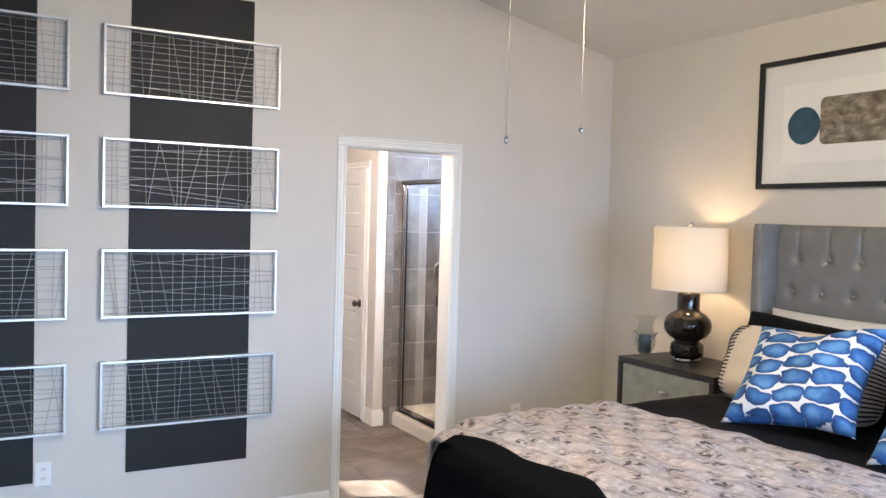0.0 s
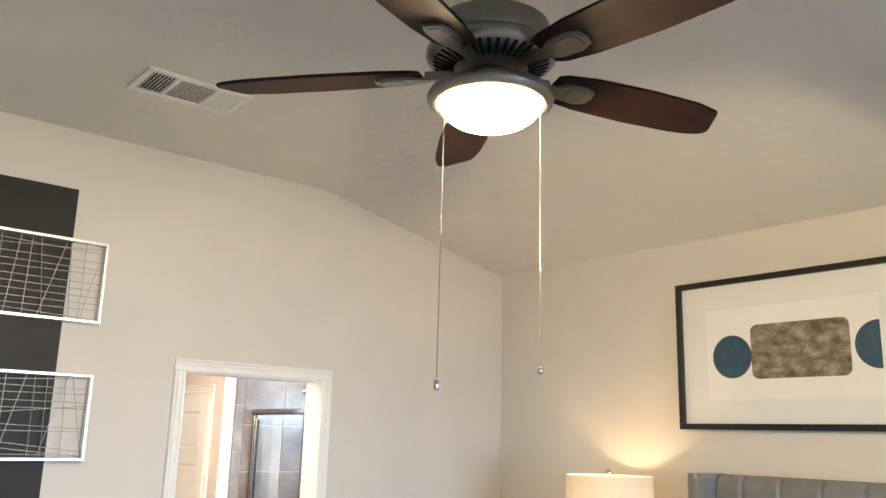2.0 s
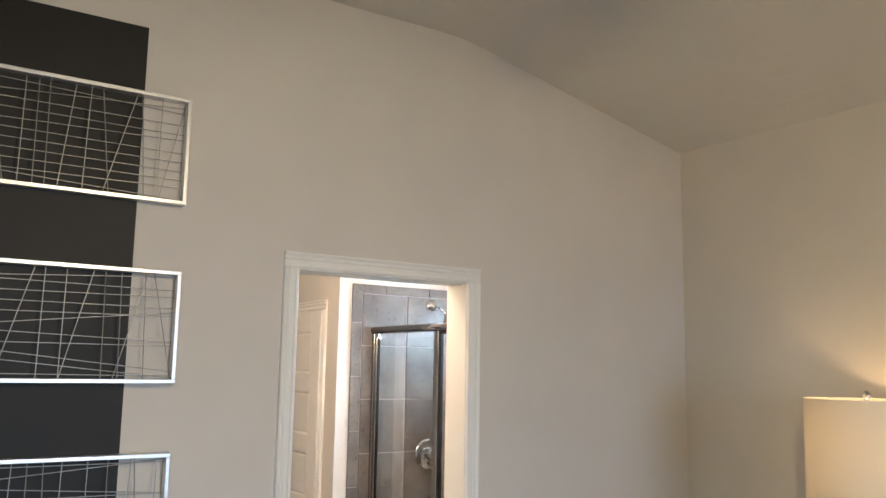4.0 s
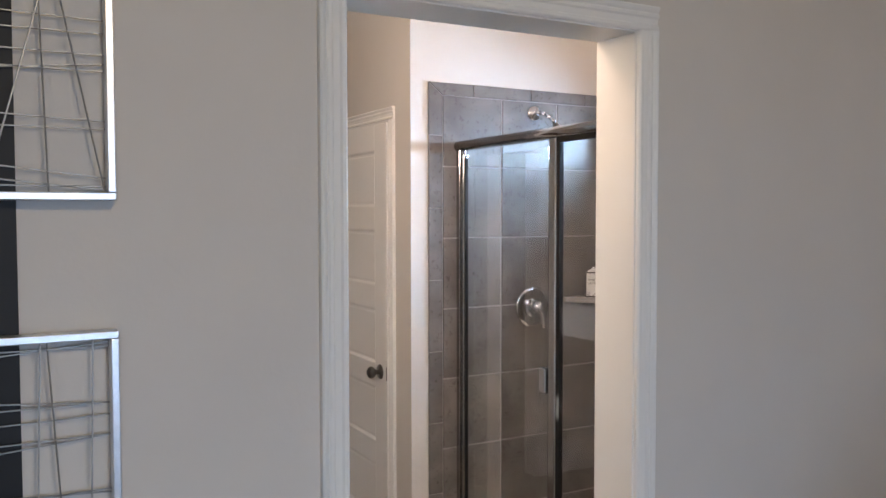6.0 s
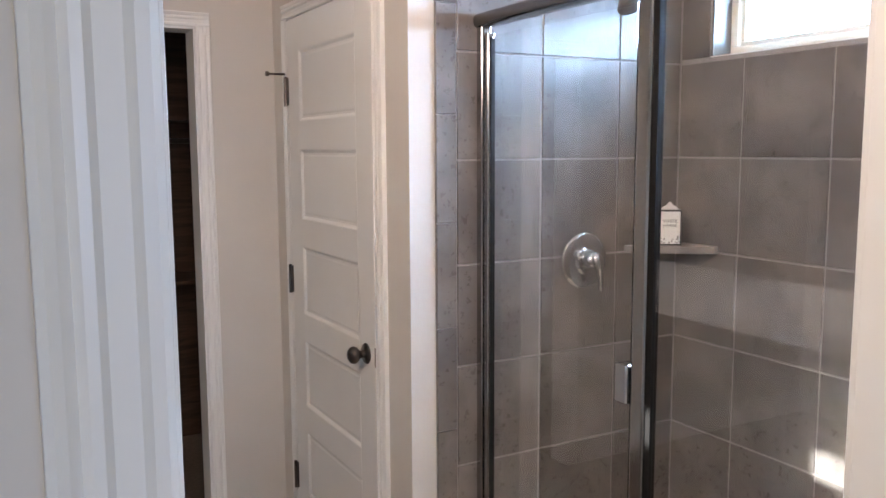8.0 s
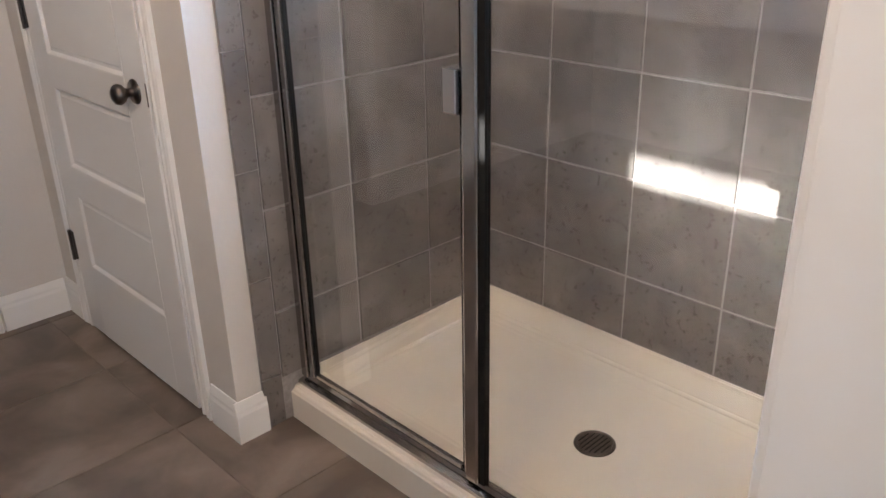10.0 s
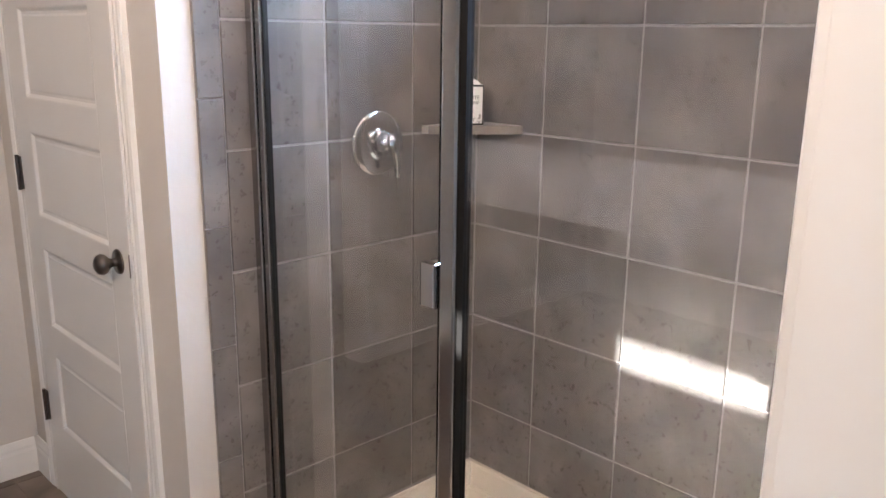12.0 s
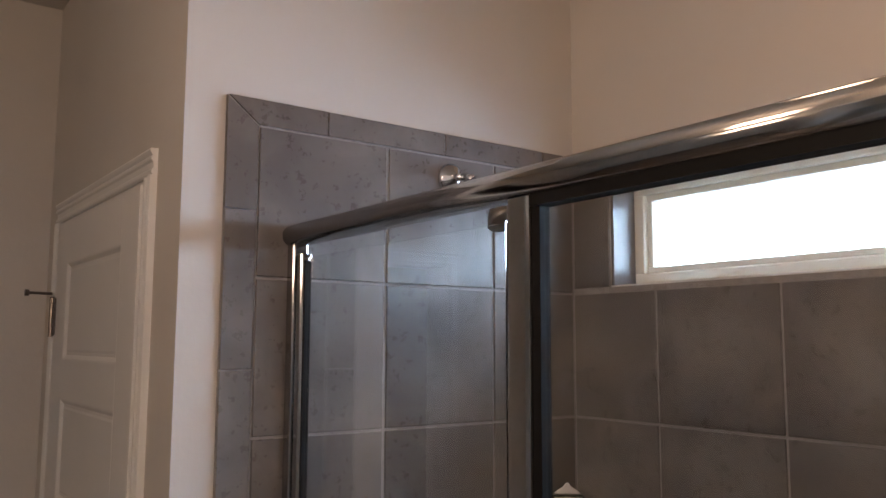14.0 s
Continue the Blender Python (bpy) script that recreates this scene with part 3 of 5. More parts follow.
# ---- bathroom ----
def closet_door():
    """Five-panel leaf, hinged at its far edge, knob near the shower."""
    x, y0, y1, z1 = XC - 0.005, CY0 + 0.014, CY1 - 0.014, 2.035
    d = thing("door_2", (0, 0, 0), "closed white five-panel closet door with a dark pewter knob", "door", kind="structure")
    boxpart("leaf", (x, y0, 0.012, x + 0.026, y1, z1), TRIM, d)
    pans = [(1.672 - 0.3505 * k, 1.925 - 0.3505 * k) for k in range(4, -1, -1)]
    p0, p1 = y0 + 0.123, y1 - 0.116
    fr = x - 0.009
    boxpart("stile", (fr, y0, 0.012, x, p0, z1), TRIM, d, bevel=0.0015)
    boxpart("stile", (fr, p1, 0.012, x, y1, z1), TRIM, d, bevel=0.0015)
    edges = [0.012] + [v for p in pans for v in p] + [z1]
    for a, b in zip(edges[0::2], edges[1::2]):
        boxpart("rail", (fr, p0, a, x, p1, b), TRIM, d)
    for a, b in pans:
        bm = bmesh.new()
        rings = []
        for inset, depth in ((0.0, -0.009), (0.004, -0.0082), (0.009, -0.0045), (0.013, -0.0012), (0.020, -0.0010), (0.026, -0.0026)):
            rings.append([bm.verts.new((x + depth, y, z)) for y, z in ((p0 + inset, a + inset), (p1 - inset, a + inset), (p1 - inset, b - inset), (p0 + inset, b - inset))])
        for r0, r1 in zip(rings, rings[1:]):
            for k in range(4):
                j = (k + 1) % 4
                bm.faces.new((r0[k], r0[j], r1[j], r1[k]))
        bm.faces.new(rings[-1])
        part("panel", bm, TRIM, d)
    knob = part("knob", lathe(bmesh.new(), [(0.001, -0.062), (0.014, -0.061), (0.024, -0.054), (0.0275, -0.044), (0.024, -0.034), (0.014, -0.026), (0.011, -0.018), (0.012, -0.008), (0.030, -0.006), (0.033, -0.002), (0.033, 0.0)], 28, (fr, 1.932, 0.945), 'X'), PEWTER, d, "dark pewter round knob", smooth=True)
    boxpart("latch_plate", (fr - 0.001, y0 + 0.001, 0.915, fr + 0.01, y0 + 0.006, 0.975), PEWTER, d)
    for k, z in enumerate((0.27, 1.04, 1.735)):
        h = boxpart("hinge", (fr - 0.006, y1 - 0.012, z, fr - 0.0005, y1 + 0.018, z + 0.10), PEWTER, d, "dark pewter hinge")
        part("pin", rod(bmesh.new(), (fr - 0.008, y1 + 0.004, z - 0.004), (fr - 0.008, y1 + 0.004, z + 0.104), 0.006), PEWTER, h)
    bm = rod(bmesh.new(), (fr - 0.008, y1 + 0.004, 1.848), (fr - 0.065, y1 + 0.03, 1.85), 0.004)
    lathe(bm, [(0.009, -0.004), (0.009, 0.006)], 12, (fr - 0.068, y1 + 0.031, 1.85), 'X')
    part("hinge_stop", bm, PEWTER, d, "small dark hinge-pin door stop")
    for a, b in ((CY0, CY0 + 0.012), (CY1 - 0.012, CY1)):
        boxpart("jamb", (XC - 0.002, a, 0, XC + 0.12, b, 2.05), TRIM, d)
    boxpart("head_jamb", (XC - 0.002, CY0 + 0.012, 2.038, XC + 0.12, CY1 - 0.012, 2.05), TRIM, d)
    casing(d, 'y', CY0 + 0.008, CY1 - 0.008, 2.042, XC, -1)


closet_door()


def shower_pan():
    x0, x1, y0, y1 = 1.122, WX - 0.011, YA + 0.012, YV - 0.012
    p = thing("shower_pan", ((x0 + x1) / 2, (y0 + y1) / 2, 0), "cream acrylic shower pan with a raised curb", "shower pan")
    p.location = (0, 0, 0)
    bm = bmesh.new()
    rings = []
    spec = [(0, 0, 0, 0, 0.0), (0, 0, 0, 0, 0.095), (0.008, 0, 0, 0, 0.104), (0.10, 0.004, 0.004, 0.004, 0.104), (0.112, 0.0045, 0.0045, 0.0045, 0.098),
            (0.14, 0.03, 0.03, 0.03, 0.062), (0.19, 0.07, 0.07, 0.07, 0.052)]
    for l, r, n, f, z in spec:
        pts = [(x0 + l, y0 + n, z), (x1 - r, y0 + n, z + (0.034 if z > 0.09 else 0)), (x1 - r, y1 - f, z + (0.034 if z > 0.09 else 0)), (x0 + l, y1 - f, z)]
        rings.append([bm.verts.new(q) for q in pts])
    for a, b in zip(rings, rings[1:]):
        for k in range(4):
            j = (k + 1) % 4
            bm.faces.new((a[k], a[j], b[j], b[k]))
    bm.faces.new(rings[-1])
    bm.faces.new(rings[0][::-1])
    es = [e for e in bm.edges if all(v.co.z > 0.03 for v in e.verts)]
    bmesh.ops.bevel(bm, geom=es, offset=0.008, segments=3, affect='EDGES')
    part("basin", bm, PAN, p)
    # flat flange up the tiled walls
    boxpart("tile_flange", (x1 - 0.004, y0, 0.13, x1, y1, 0.142), PAN, p)
    boxpart("tile_flange", (x0 + 0.11, y1 - 0.004, 0.104, x1, y1, 0.136), PAN, p)
    dr = part("drain", lathe(bmesh.new(), [(0.056, 0.0), (0.055, 0.004), (0.048, 0.006), (0.046, 0.003), (0.001, 0.003)], 28, (1.567, 0.90, 0.0525)), PEWTER, p, "round grey metal drain")
    for k in range(-3, 4):
        w = math.sqrt(max(0.0, 0.042 ** 2 - (k * 0.012) ** 2))
        boxpart("slot", (1.567 - w, 0.90 + k * 0.012 - 0.002, 0.0557, 1.567 + w, 0.90 + k * 0.012 + 0.002, 0.0562), GASKET, dr)


shower_pan()
GX = 1.178


def shower_enclosure():
    e = thing("shower_enclosure", (0, 0, 0), "framed clear glass shower enclosure with polished steel rails", "shower screen")
    y0, y1 = YA + 0.012, YV - 0.012
    zt = 1.925
    bm = prism(bmesh.new(), rounded(GX, zt, 0.052, 0.042, 0.020, 6), 'y', y0, y1)
    part("header_rail", bm, SATIN, e, "rounded polished steel header rail", smooth=True)
    boxpart("header_channel", (GX - 0.014, y0, zt - 0.034, GX + 0.014, 0.945, zt - 0.019), GASKET, e)
    bm = prism(bmesh.new(), [(GX - 0.028, 0.105), (GX + 0.03, 0.105), (GX + 0.03, 0.116), (GX + 0.018, 0.118), (GX + 0.014, 0.130), (GX - 0.004, 0.130), (GX - 0.008, 0.119), (GX - 0.028, 0.114)], 'y', y0, y1)
    part("sill_track", bm, SATIN, e, "polished steel sill track")
    part("wall_jamb", prism(bmesh.new(), rounded(GX, y1 - 0.016, 0.034, 0.030, 0.006, 3), 'z', 0.13, zt - 0.02), SATIN, e)
    post = part("middle_post", prism(bmesh.new(), rounded(GX, 0.9675, 0.034, 0.043, 0.006, 3), 'z', 0.13, zt - 0.02), SATIN, e)
    boxpart("gasket", (GX - 0.010, 0.931, 0.13, GX + 0.010, 0.9455, zt - 0.02), GASKET, post, "black rubber gasket")
    part("wall_jamb", prism(bmesh.new(), rounded(GX, y0 + 0.016, 0.034, 0.030, 0.006, 3), 'z', 0.13, zt - 0.02), SATIN, e)
    g = boxpart("fixed_pane", (GX - 0.003, y0 + 0.03, 0.131, GX + 0.003, 0.9312, zt - 0.02), GLASS, e, "clear fixed glass pane")
    g.visible_shadow = False
    haze = boxpart("residue_band", (GX - 0.0036, y0 + 0.03, 1.222, GX - 0.0033, 0.9300, 1.335), HAZE, g, "faint chalky band of residue")
    haze.visible_shadow = False
    door = boxpart("door_glass", (GX - 0.003, 1.004, 0.140, GX + 0.003, 1.596, 1.878), GLASS, e, "clear hinged glass door")
    door.visible_shadow = False
    part("hinge_stile", prism(bmesh.new(), rounded(GX - 0.002, 1.594, 0.026, 0.022, 0.006, 3), 'z', 0.14, 1.885), SATIN, door)
    boxpart("seal", (GX - 0.008, 1.578, 0.14, GX + 0.008, 1.584, 1.872), GASKET, door, "black door seal")
    boxpart("strike_seal", (GX - 0.004, 0.990, 0.14, GX + 0.004, 1.004, 1.88), VASEGLASS, door).visible_shadow = False
    boxpart("bottom_rail", (GX - 0.008, 1.006, 0.134, GX + 0.008, 1.59, 0.150), SATIN, door, bevel=0.003)
    boxpart("handle", (GX - 0.026, 0.992, 1.002, GX - 0.0035, 1.032, 1.092), CHROME, door, "flat chrome pull handle", bevel=0.004)
    boxpart("inner_handle", (GX + 0.0035, 0.992, 1.002, GX + 0.026, 1.032, 1.092), CHROME, door, "flat chrome pull handle", bevel=0.004)


shower_enclosure()
TY = YV - 0.011   # tile face of the valve wall
TX = WX - 0.010   # tile face of the window wall


def shower_valve():
    v = thing("shower_valve", (1.556, TY, 1.226), "round chrome shower valve with a lever handle", "shower valve")
    v.location = (0, 0, 0)
    c = (1.556, TY, 1.226)
    part("escutcheon", lathe(bmesh.new(), [(0.088, 0.0), (0.0885, -0.003), (0.0865, -0.007), (0.081, -0.0105), (0.070, -0.0135), (0.058, -0.0155), (0.046, -0.0165), (0.043, -0.0165), (0.041, -0.020), (0.030, -0.021)], 40, c, 'Y'), CHROME, v, smooth=True)
    part("hub", lathe(bmesh.new(), [(0.032, -0.016), (0.030, -0.035), (0.024, -0.048), (0.018, -0.062), (0.002, -0.066)], 28, (1.556, TY, 1.232), 'Y'), CHROME, v, smooth=True)
    bm = bmesh.new()
    rings = []
    for x, dy, z, r in ((1.556, 0.056, 1.258, 0.004), (1.557, 0.060, 1.252, 0.014), (1.560, 0.063, 1.236, 0.0205), (1.564, 0.064, 1.216, 0.0195), (1.569, 0.063, 1.196, 0.0145),
                        (1.574, 0.061, 1.176, 0.0105), (1.578, 0.058, 1.156, 0.0085), (1.581, 0.056, 1.140, 0.0082), (1.582, 0.055, 1.134, 0.004)):
        rings.append([bm.verts.new((x + r * math.cos(a), TY - dy + 0.8 * r * math.sin(a), z)) for a in (2 * math.pi * k / 16 for k in range(16))])
    for lo, hi in zip(rings, rings[1:]):
        for k in range(16):
            j = (k + 1) % 16
            bm.faces.new((lo[k], lo[j], hi[j], hi[k]))
    bm.faces.new(rings[0])
    bm.faces.new(rings[-1])
    part("lever", bm, CHROME, v, smooth=True)
    part("diverter_cap", lathe(bmesh.new(), [(0.016, -0.015), (0.016, -0.026), (0.010, -0.032), (0.001, -0.033)], 20, (1.524, TY, 1.248), 'Y'), CHROME, v, smooth=True)


shower_valve()


def shower_head():
    s = thing("shower_head_fitting", (0, 0, 0), "chrome shower head on a bent wall arm", "shower head")
    part("flange", lathe(bmesh.new(), [(0.036, 0), (0.036, -0.004), (0.028, -0.012), (0.014, -0.017), (0.011, -0.02)], 26, (1.560, TY, 2.085), 'Y'), CHROME, s, smooth=True)
    pts = [(1.560, TY, 2.085), (1.562, TY - 0.04, 2.085), (1.568, TY - 0.075, 2.075), (1.574, TY - 0.105, 2.055), (1.580, TY - 0.125, 2.035)]
    bm = bmesh.new()
    for a, b in zip(pts, pts[1:]):
        rod(bm, a, b, 0.0085, 12)
    part("arm", bm, CHROME, s, smooth=True)
    bm = lathe(bmesh.new(), [(0.012, 0.030), (0.015, 0.015), (0.022, 0.0), (0.034, -0.022), (0.038, -0.034), (0.034, -0.040), (0.002, -0.040)], 26)
    bm.transform(pose(1.584, TY - 0.140, 2.004, -32, 0, 0))
    part("spray_face", bm, NICKEL, s, smooth=True)


shower_head()

shelf = bmesh.new()
out = [(TX, TY), (TX - 0.225, TY), (TX - 0.222, TY - 0.02)]
for k in range(0, 9):
    a = radians(10 * k)
    t = k / 8
    out.append((TX - 0.222 + 0.204 * t, TY - 0.022 - 0.160 * t))
out.append((TX, TY - 0.182))
prism(shelf, out, 'z', 1.240, 1.263)
tagged(part("corner_shelf", shelf, SHELFSTONE), "triangular grey tile shelf in the shower corner", "shelf")


def soap_box():
    bx, by, bz = 1.846, 1.575, 1.2632
    t = thing("soap_box", (bx, by, bz), "small white floral soap carton with dark edges on the shelf", "box")
    boxpart("carton", (-0.042, -0.020, 0, 0.042, 0.020, 0.118), BLACKFRAME, t, "dark edged carton", bevel=0.002)
    boxpart("front_label", (-0.0365, -0.0215, 0.006, 0.0365, -0.0203, 0.113), PAPER, t, "white label with floral print")
    bm = bmesh.new()
    prism(bm, [(-0.034, 0.1185), (0.034, 0.1185), (0.026, 0.126), (0.010, 0.134), (0.004, 0.143), (-0.004, 0.143), (-0.010, 0.134), (-0.026, 0.126)], 'y', -0.004, 0.004)
    part("top_flap", bm, PAPER, t)
    rng = random.Random(4)
    bm = bmesh.new()
    for k in range(26):
        cx, cz, r = rng.uniform(-0.034, 0.034), rng.uniform(0.007, 0.034), rng.uniform(0.002, 0.0045)
        if cz > 0.016 + abs(cx) * 0.6:
            continue
        lathe(bm, [(r, 0), (r, -0.0003)], 7, (cx, -0.0216 - 0.00005 * k, cz), 'Y')
    part("flower_print", bm, WIRE, t)
    for word, z, size in (("WHITE", 0.076, 0.0165), ("JASMINE", 0.062, 0.0135)):
        cu = bpy.data.curves.new("lettering", 'FONT')
        cu.body, cu.size, cu.align_x, cu.extrude = word, size, 'CENTER', 0.0002
        cu.materials.append(INK)
        o = new("lettering", cu)
        o.parent = t
        o.matrix_basis = pose(0, -0.0218, z, 90, 0, 0)
    t.rotation_euler, t.scale = (0, 0, radians(-38)), (0.86, 0.86, 0.96)


soap_box()

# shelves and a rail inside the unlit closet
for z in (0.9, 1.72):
    s = tagged(boxpart("closet_shelf", (-0.3, 3.85, z, XC + 0.195, 4.195, z + 0.02), CLOSETSHADE), "wooden closet shelf against the back wall, coloured dark as unlit", "shelf", "closet shelves")
tagged(part("hanging_rail", rod(bmesh.new(), (-0.3, 3.9, 1.62), (XC + 0.19, 3.9, 1.62), 0.014), PEWTER), "dark metal hanging rail under the closet shelf", "rail")

# ---- bedroom: wall ----
for x0 in (-1.132, -2.140):
    tagged(boxpart("painted_stripe", (x0, -0.006, 0.365, x0 + 0.60, -0.0005, 2.744), BLACK), "tall matt charcoal panel mounted on the wall", "wall panel", "charcoal wall panels")


def wire_art(seed):
    w, h, d = 0.862, 0.333, 0.032
    rng = random.Random(seed)
    t = thing("wire_wall_art", (0, 0, 0), "silver rectangular frame strung with crossing wires over a charcoal panel", "wall art", "wire wall art")
    bar = 0.012
    for b in ((0, -d, 0, w, 0, bar), (0, -d, h - bar, w, 0, h), (0, -d, bar, bar, 0, h - bar), (w - bar, -d, bar, w, 0, h - bar)):
        boxpart("frame_bar", b, SILVER, t, bevel=0.0015)
    n = 11
    for k in range(n):
        z = bar + 0.012 + (h - 2 * bar - 0.024) * k / (n - 1)
        tilt = rng.uniform(-0.006, 0.006) if rng.random() < 0.7 else rng.uniform(-0.055, 0.055)
        za, zb = (min(max(q, bar + 0.004), h - bar - 0.004) for q in (z + tilt, z - tilt))
        part("wire", rod(bmesh.new(), (bar, -0.005, za), (w - bar, -0.005, zb), 0.0014, 5), WIRE, t)
    n = 17
    for k in range(n):
        x = 0.03 + (w - 0.06) * k / (n - 1) + rng.uniform(-0.02, 0.02)
        tilt = rng.uniform(-0.005, 0.005) if rng.random() < 0.5 else rng.uniform(-0.042, 0.042)
        xa, xb = (min(max(q, bar + 0.004), w - bar - 0.004) for q in (x + tilt, x - tilt))
        part("wire", rod(bmesh.new(), (xa, -d + 0.004, bar), (xb, -d + 0.004, h - bar), 0.0014, 5), WIRE, t)
    return t


for col, x in enumerate((-1.258, -2.266)):
    for row, z in enumerate((0.590, 1.131, 1.664, 2.200)):
        a = wire_art(10 * col + row + 3)
        a.location = (x, -0.008, z)

def wall_outlet(x, z, label):
    outlet = thing("wall_outlet", (x, 0, z), label, "outlet", "wall outlets")
    boxpart("cover_plate", (-0.036, -0.005, -0.058, 0.036, -0.0003, 0.058), TRIM, outlet, bevel=0.002)
    for dz in (-0.022, 0.022):
        socket = boxpart("socket", (-0.014, -0.0062, dz - 0.014, 0.014, -0.005, dz + 0.014), PAPER, outlet, bevel=0.003)
        for dx in (-0.006, 0.006):
            boxpart("slot", (dx - 0.0012, -0.0066, dz - 0.003, dx + 0.0012, -0.0061, dz + 0.006), GASKET, socket)
    part("screw", lathe(bmesh.new(), [(0.003, 0), (0.002, -0.001)], 10, (0, -0.005, 0), 'Y'), VENTWHITE, outlet)


wall_outlet(-1.4965, 0.403, "white plastic wall outlet plate beside the charcoal panel")
wall_outlet(1.176, 0.450, "white plastic wall outlet plate low beside the bathroom doorway")


def framed_art():
    y1, y0, z0, z1 = -1.212, -2.27, 1.858, 2.520
    t = thing("framed_art", (0, 0, 0), "wide black framed abstract print with blue circles and a brown block", "picture")
    d, b = 0.032, 0.026
    for q in ((HX - d, y0, z0, HX - 0.001, y1, z0 + b), (HX - d, y0, z1 - b, HX - 0.001, y1, z1), (HX - d, y0, z0 + b, HX - 0.001, y0 + b, z1 - b), (HX - d, y1 - b, z0 + b, HX - 0.001, y1, z1 - b)):
        boxpart("frame_bar", q, BLACKFRAME, t, bevel=0.002)
    boxpart("mat", (HX - 0.014, y0 + b, z0 + b, HX - 0.003, y1 - b, z1 - b), MATBOARD, t)
    boxpart("paper", (HX - 0.0155, -2.122, 1.985, HX - 0.0142, -1.360, 2.385), PAPER, t, "white print paper")
    part("blue_circle", lathe(bmesh.new(), [(0.094, 0), (0.094, -0.0006)], 48, (HX - 0.0157, -1.484, 2.172), 'X'), INKBLUE, t, "dark blue printed circle")
    part("brown_block", prism(bmesh.new(), rounded(-1.789, 2.188, 0.425, 0.232, 0.030, 6), 'x', HX - 0.0165, HX - 0.0157), BROWNPRINT, t, "brown brushed print block with rounded corners")
    half = [(-2.118, 2.096)] + [(-2.112 + 0.094 * math.cos(radians(a)), 2.188 + 0.094 * math.sin(radians(a))) for a in range(-90, 91, 6)] + [(-2.118, 2.280)]
    part("blue_half_circle", prism(bmesh.new(), half, 'x', HX - 0.0163, HX - 0.0157), INKBLUE, t, "dark blue printed half circle")


framed_art()


def ceiling_vent():
    z, x0, x1, y0, y1 = CEI, -0.575, -0.190, -0.832, -0.602
    t = thing("ceiling_vent", (0, 0, 0), "white metal three-way ceiling air register", "air vent")
    f = 0.026
    for q in ((x0, y0, z - 0.010, x1, y0 + f, z - 0.0005), (x0, y1 - f, z - 0.010, x1, y1, z - 0.0005), (x0, y0 + f, z - 0.010, x0 + f, y1 - f, z - 0.0005), (x1 - f, y0 + f, z - 0.010, x1, y1 - f, z - 0.0005)):
        boxpart("frame_bar", q, VENTWHITE, t, bevel=0.003)
    # dark sheet colours in the shade behind the slats
    boxpart("shade_backing", (x0 + f, y0 + f, z - 0.003, x1 - f, y1 - f, z - 0.001), VENTDARK, t)
    a, b = x0 + f, x1 - f
    c1, c2 = a + (b - a) * 0.28, a + (b - a) * 0.72
    for x in (c1, c2):
        boxpart("divider", (x - 0.006, y0 + f, z - 0.010, x + 0.006, y1 - f, z - 0.003), VENTWHITE, t)
    for lo, hi in ((a, c1 - 0.006), (c2 + 0.006, b)):
        for k in range(7):
            x = lo + (hi - lo) * (k + 0.5) / 7
            bm = cuboid(bmesh.new(), -0.0045, y0 + f, -0.0006, 0.0045, y1 - f, 0.0006)
            bm.transform(pose(x, 0, z - 0.0065, 0, -38 if lo == a else 18, 0))
            part("slat", bm, VENTWHITE, t)
    for k in range(12):
        y = y0 + f + (y1 - y0 - 2 * f) * (k + 0.5) / 12
        bm = cuboid(bmesh.new(), c1 + 0.006, -0.0052, -0.0006, c2 - 0.006, 0.0052, 0.0006)
        bm.transform(pose(0, y, z - 0.0065, 14, 0, 0))
        part("slat", bm, VENTWHITE, t)


ceiling_vent()


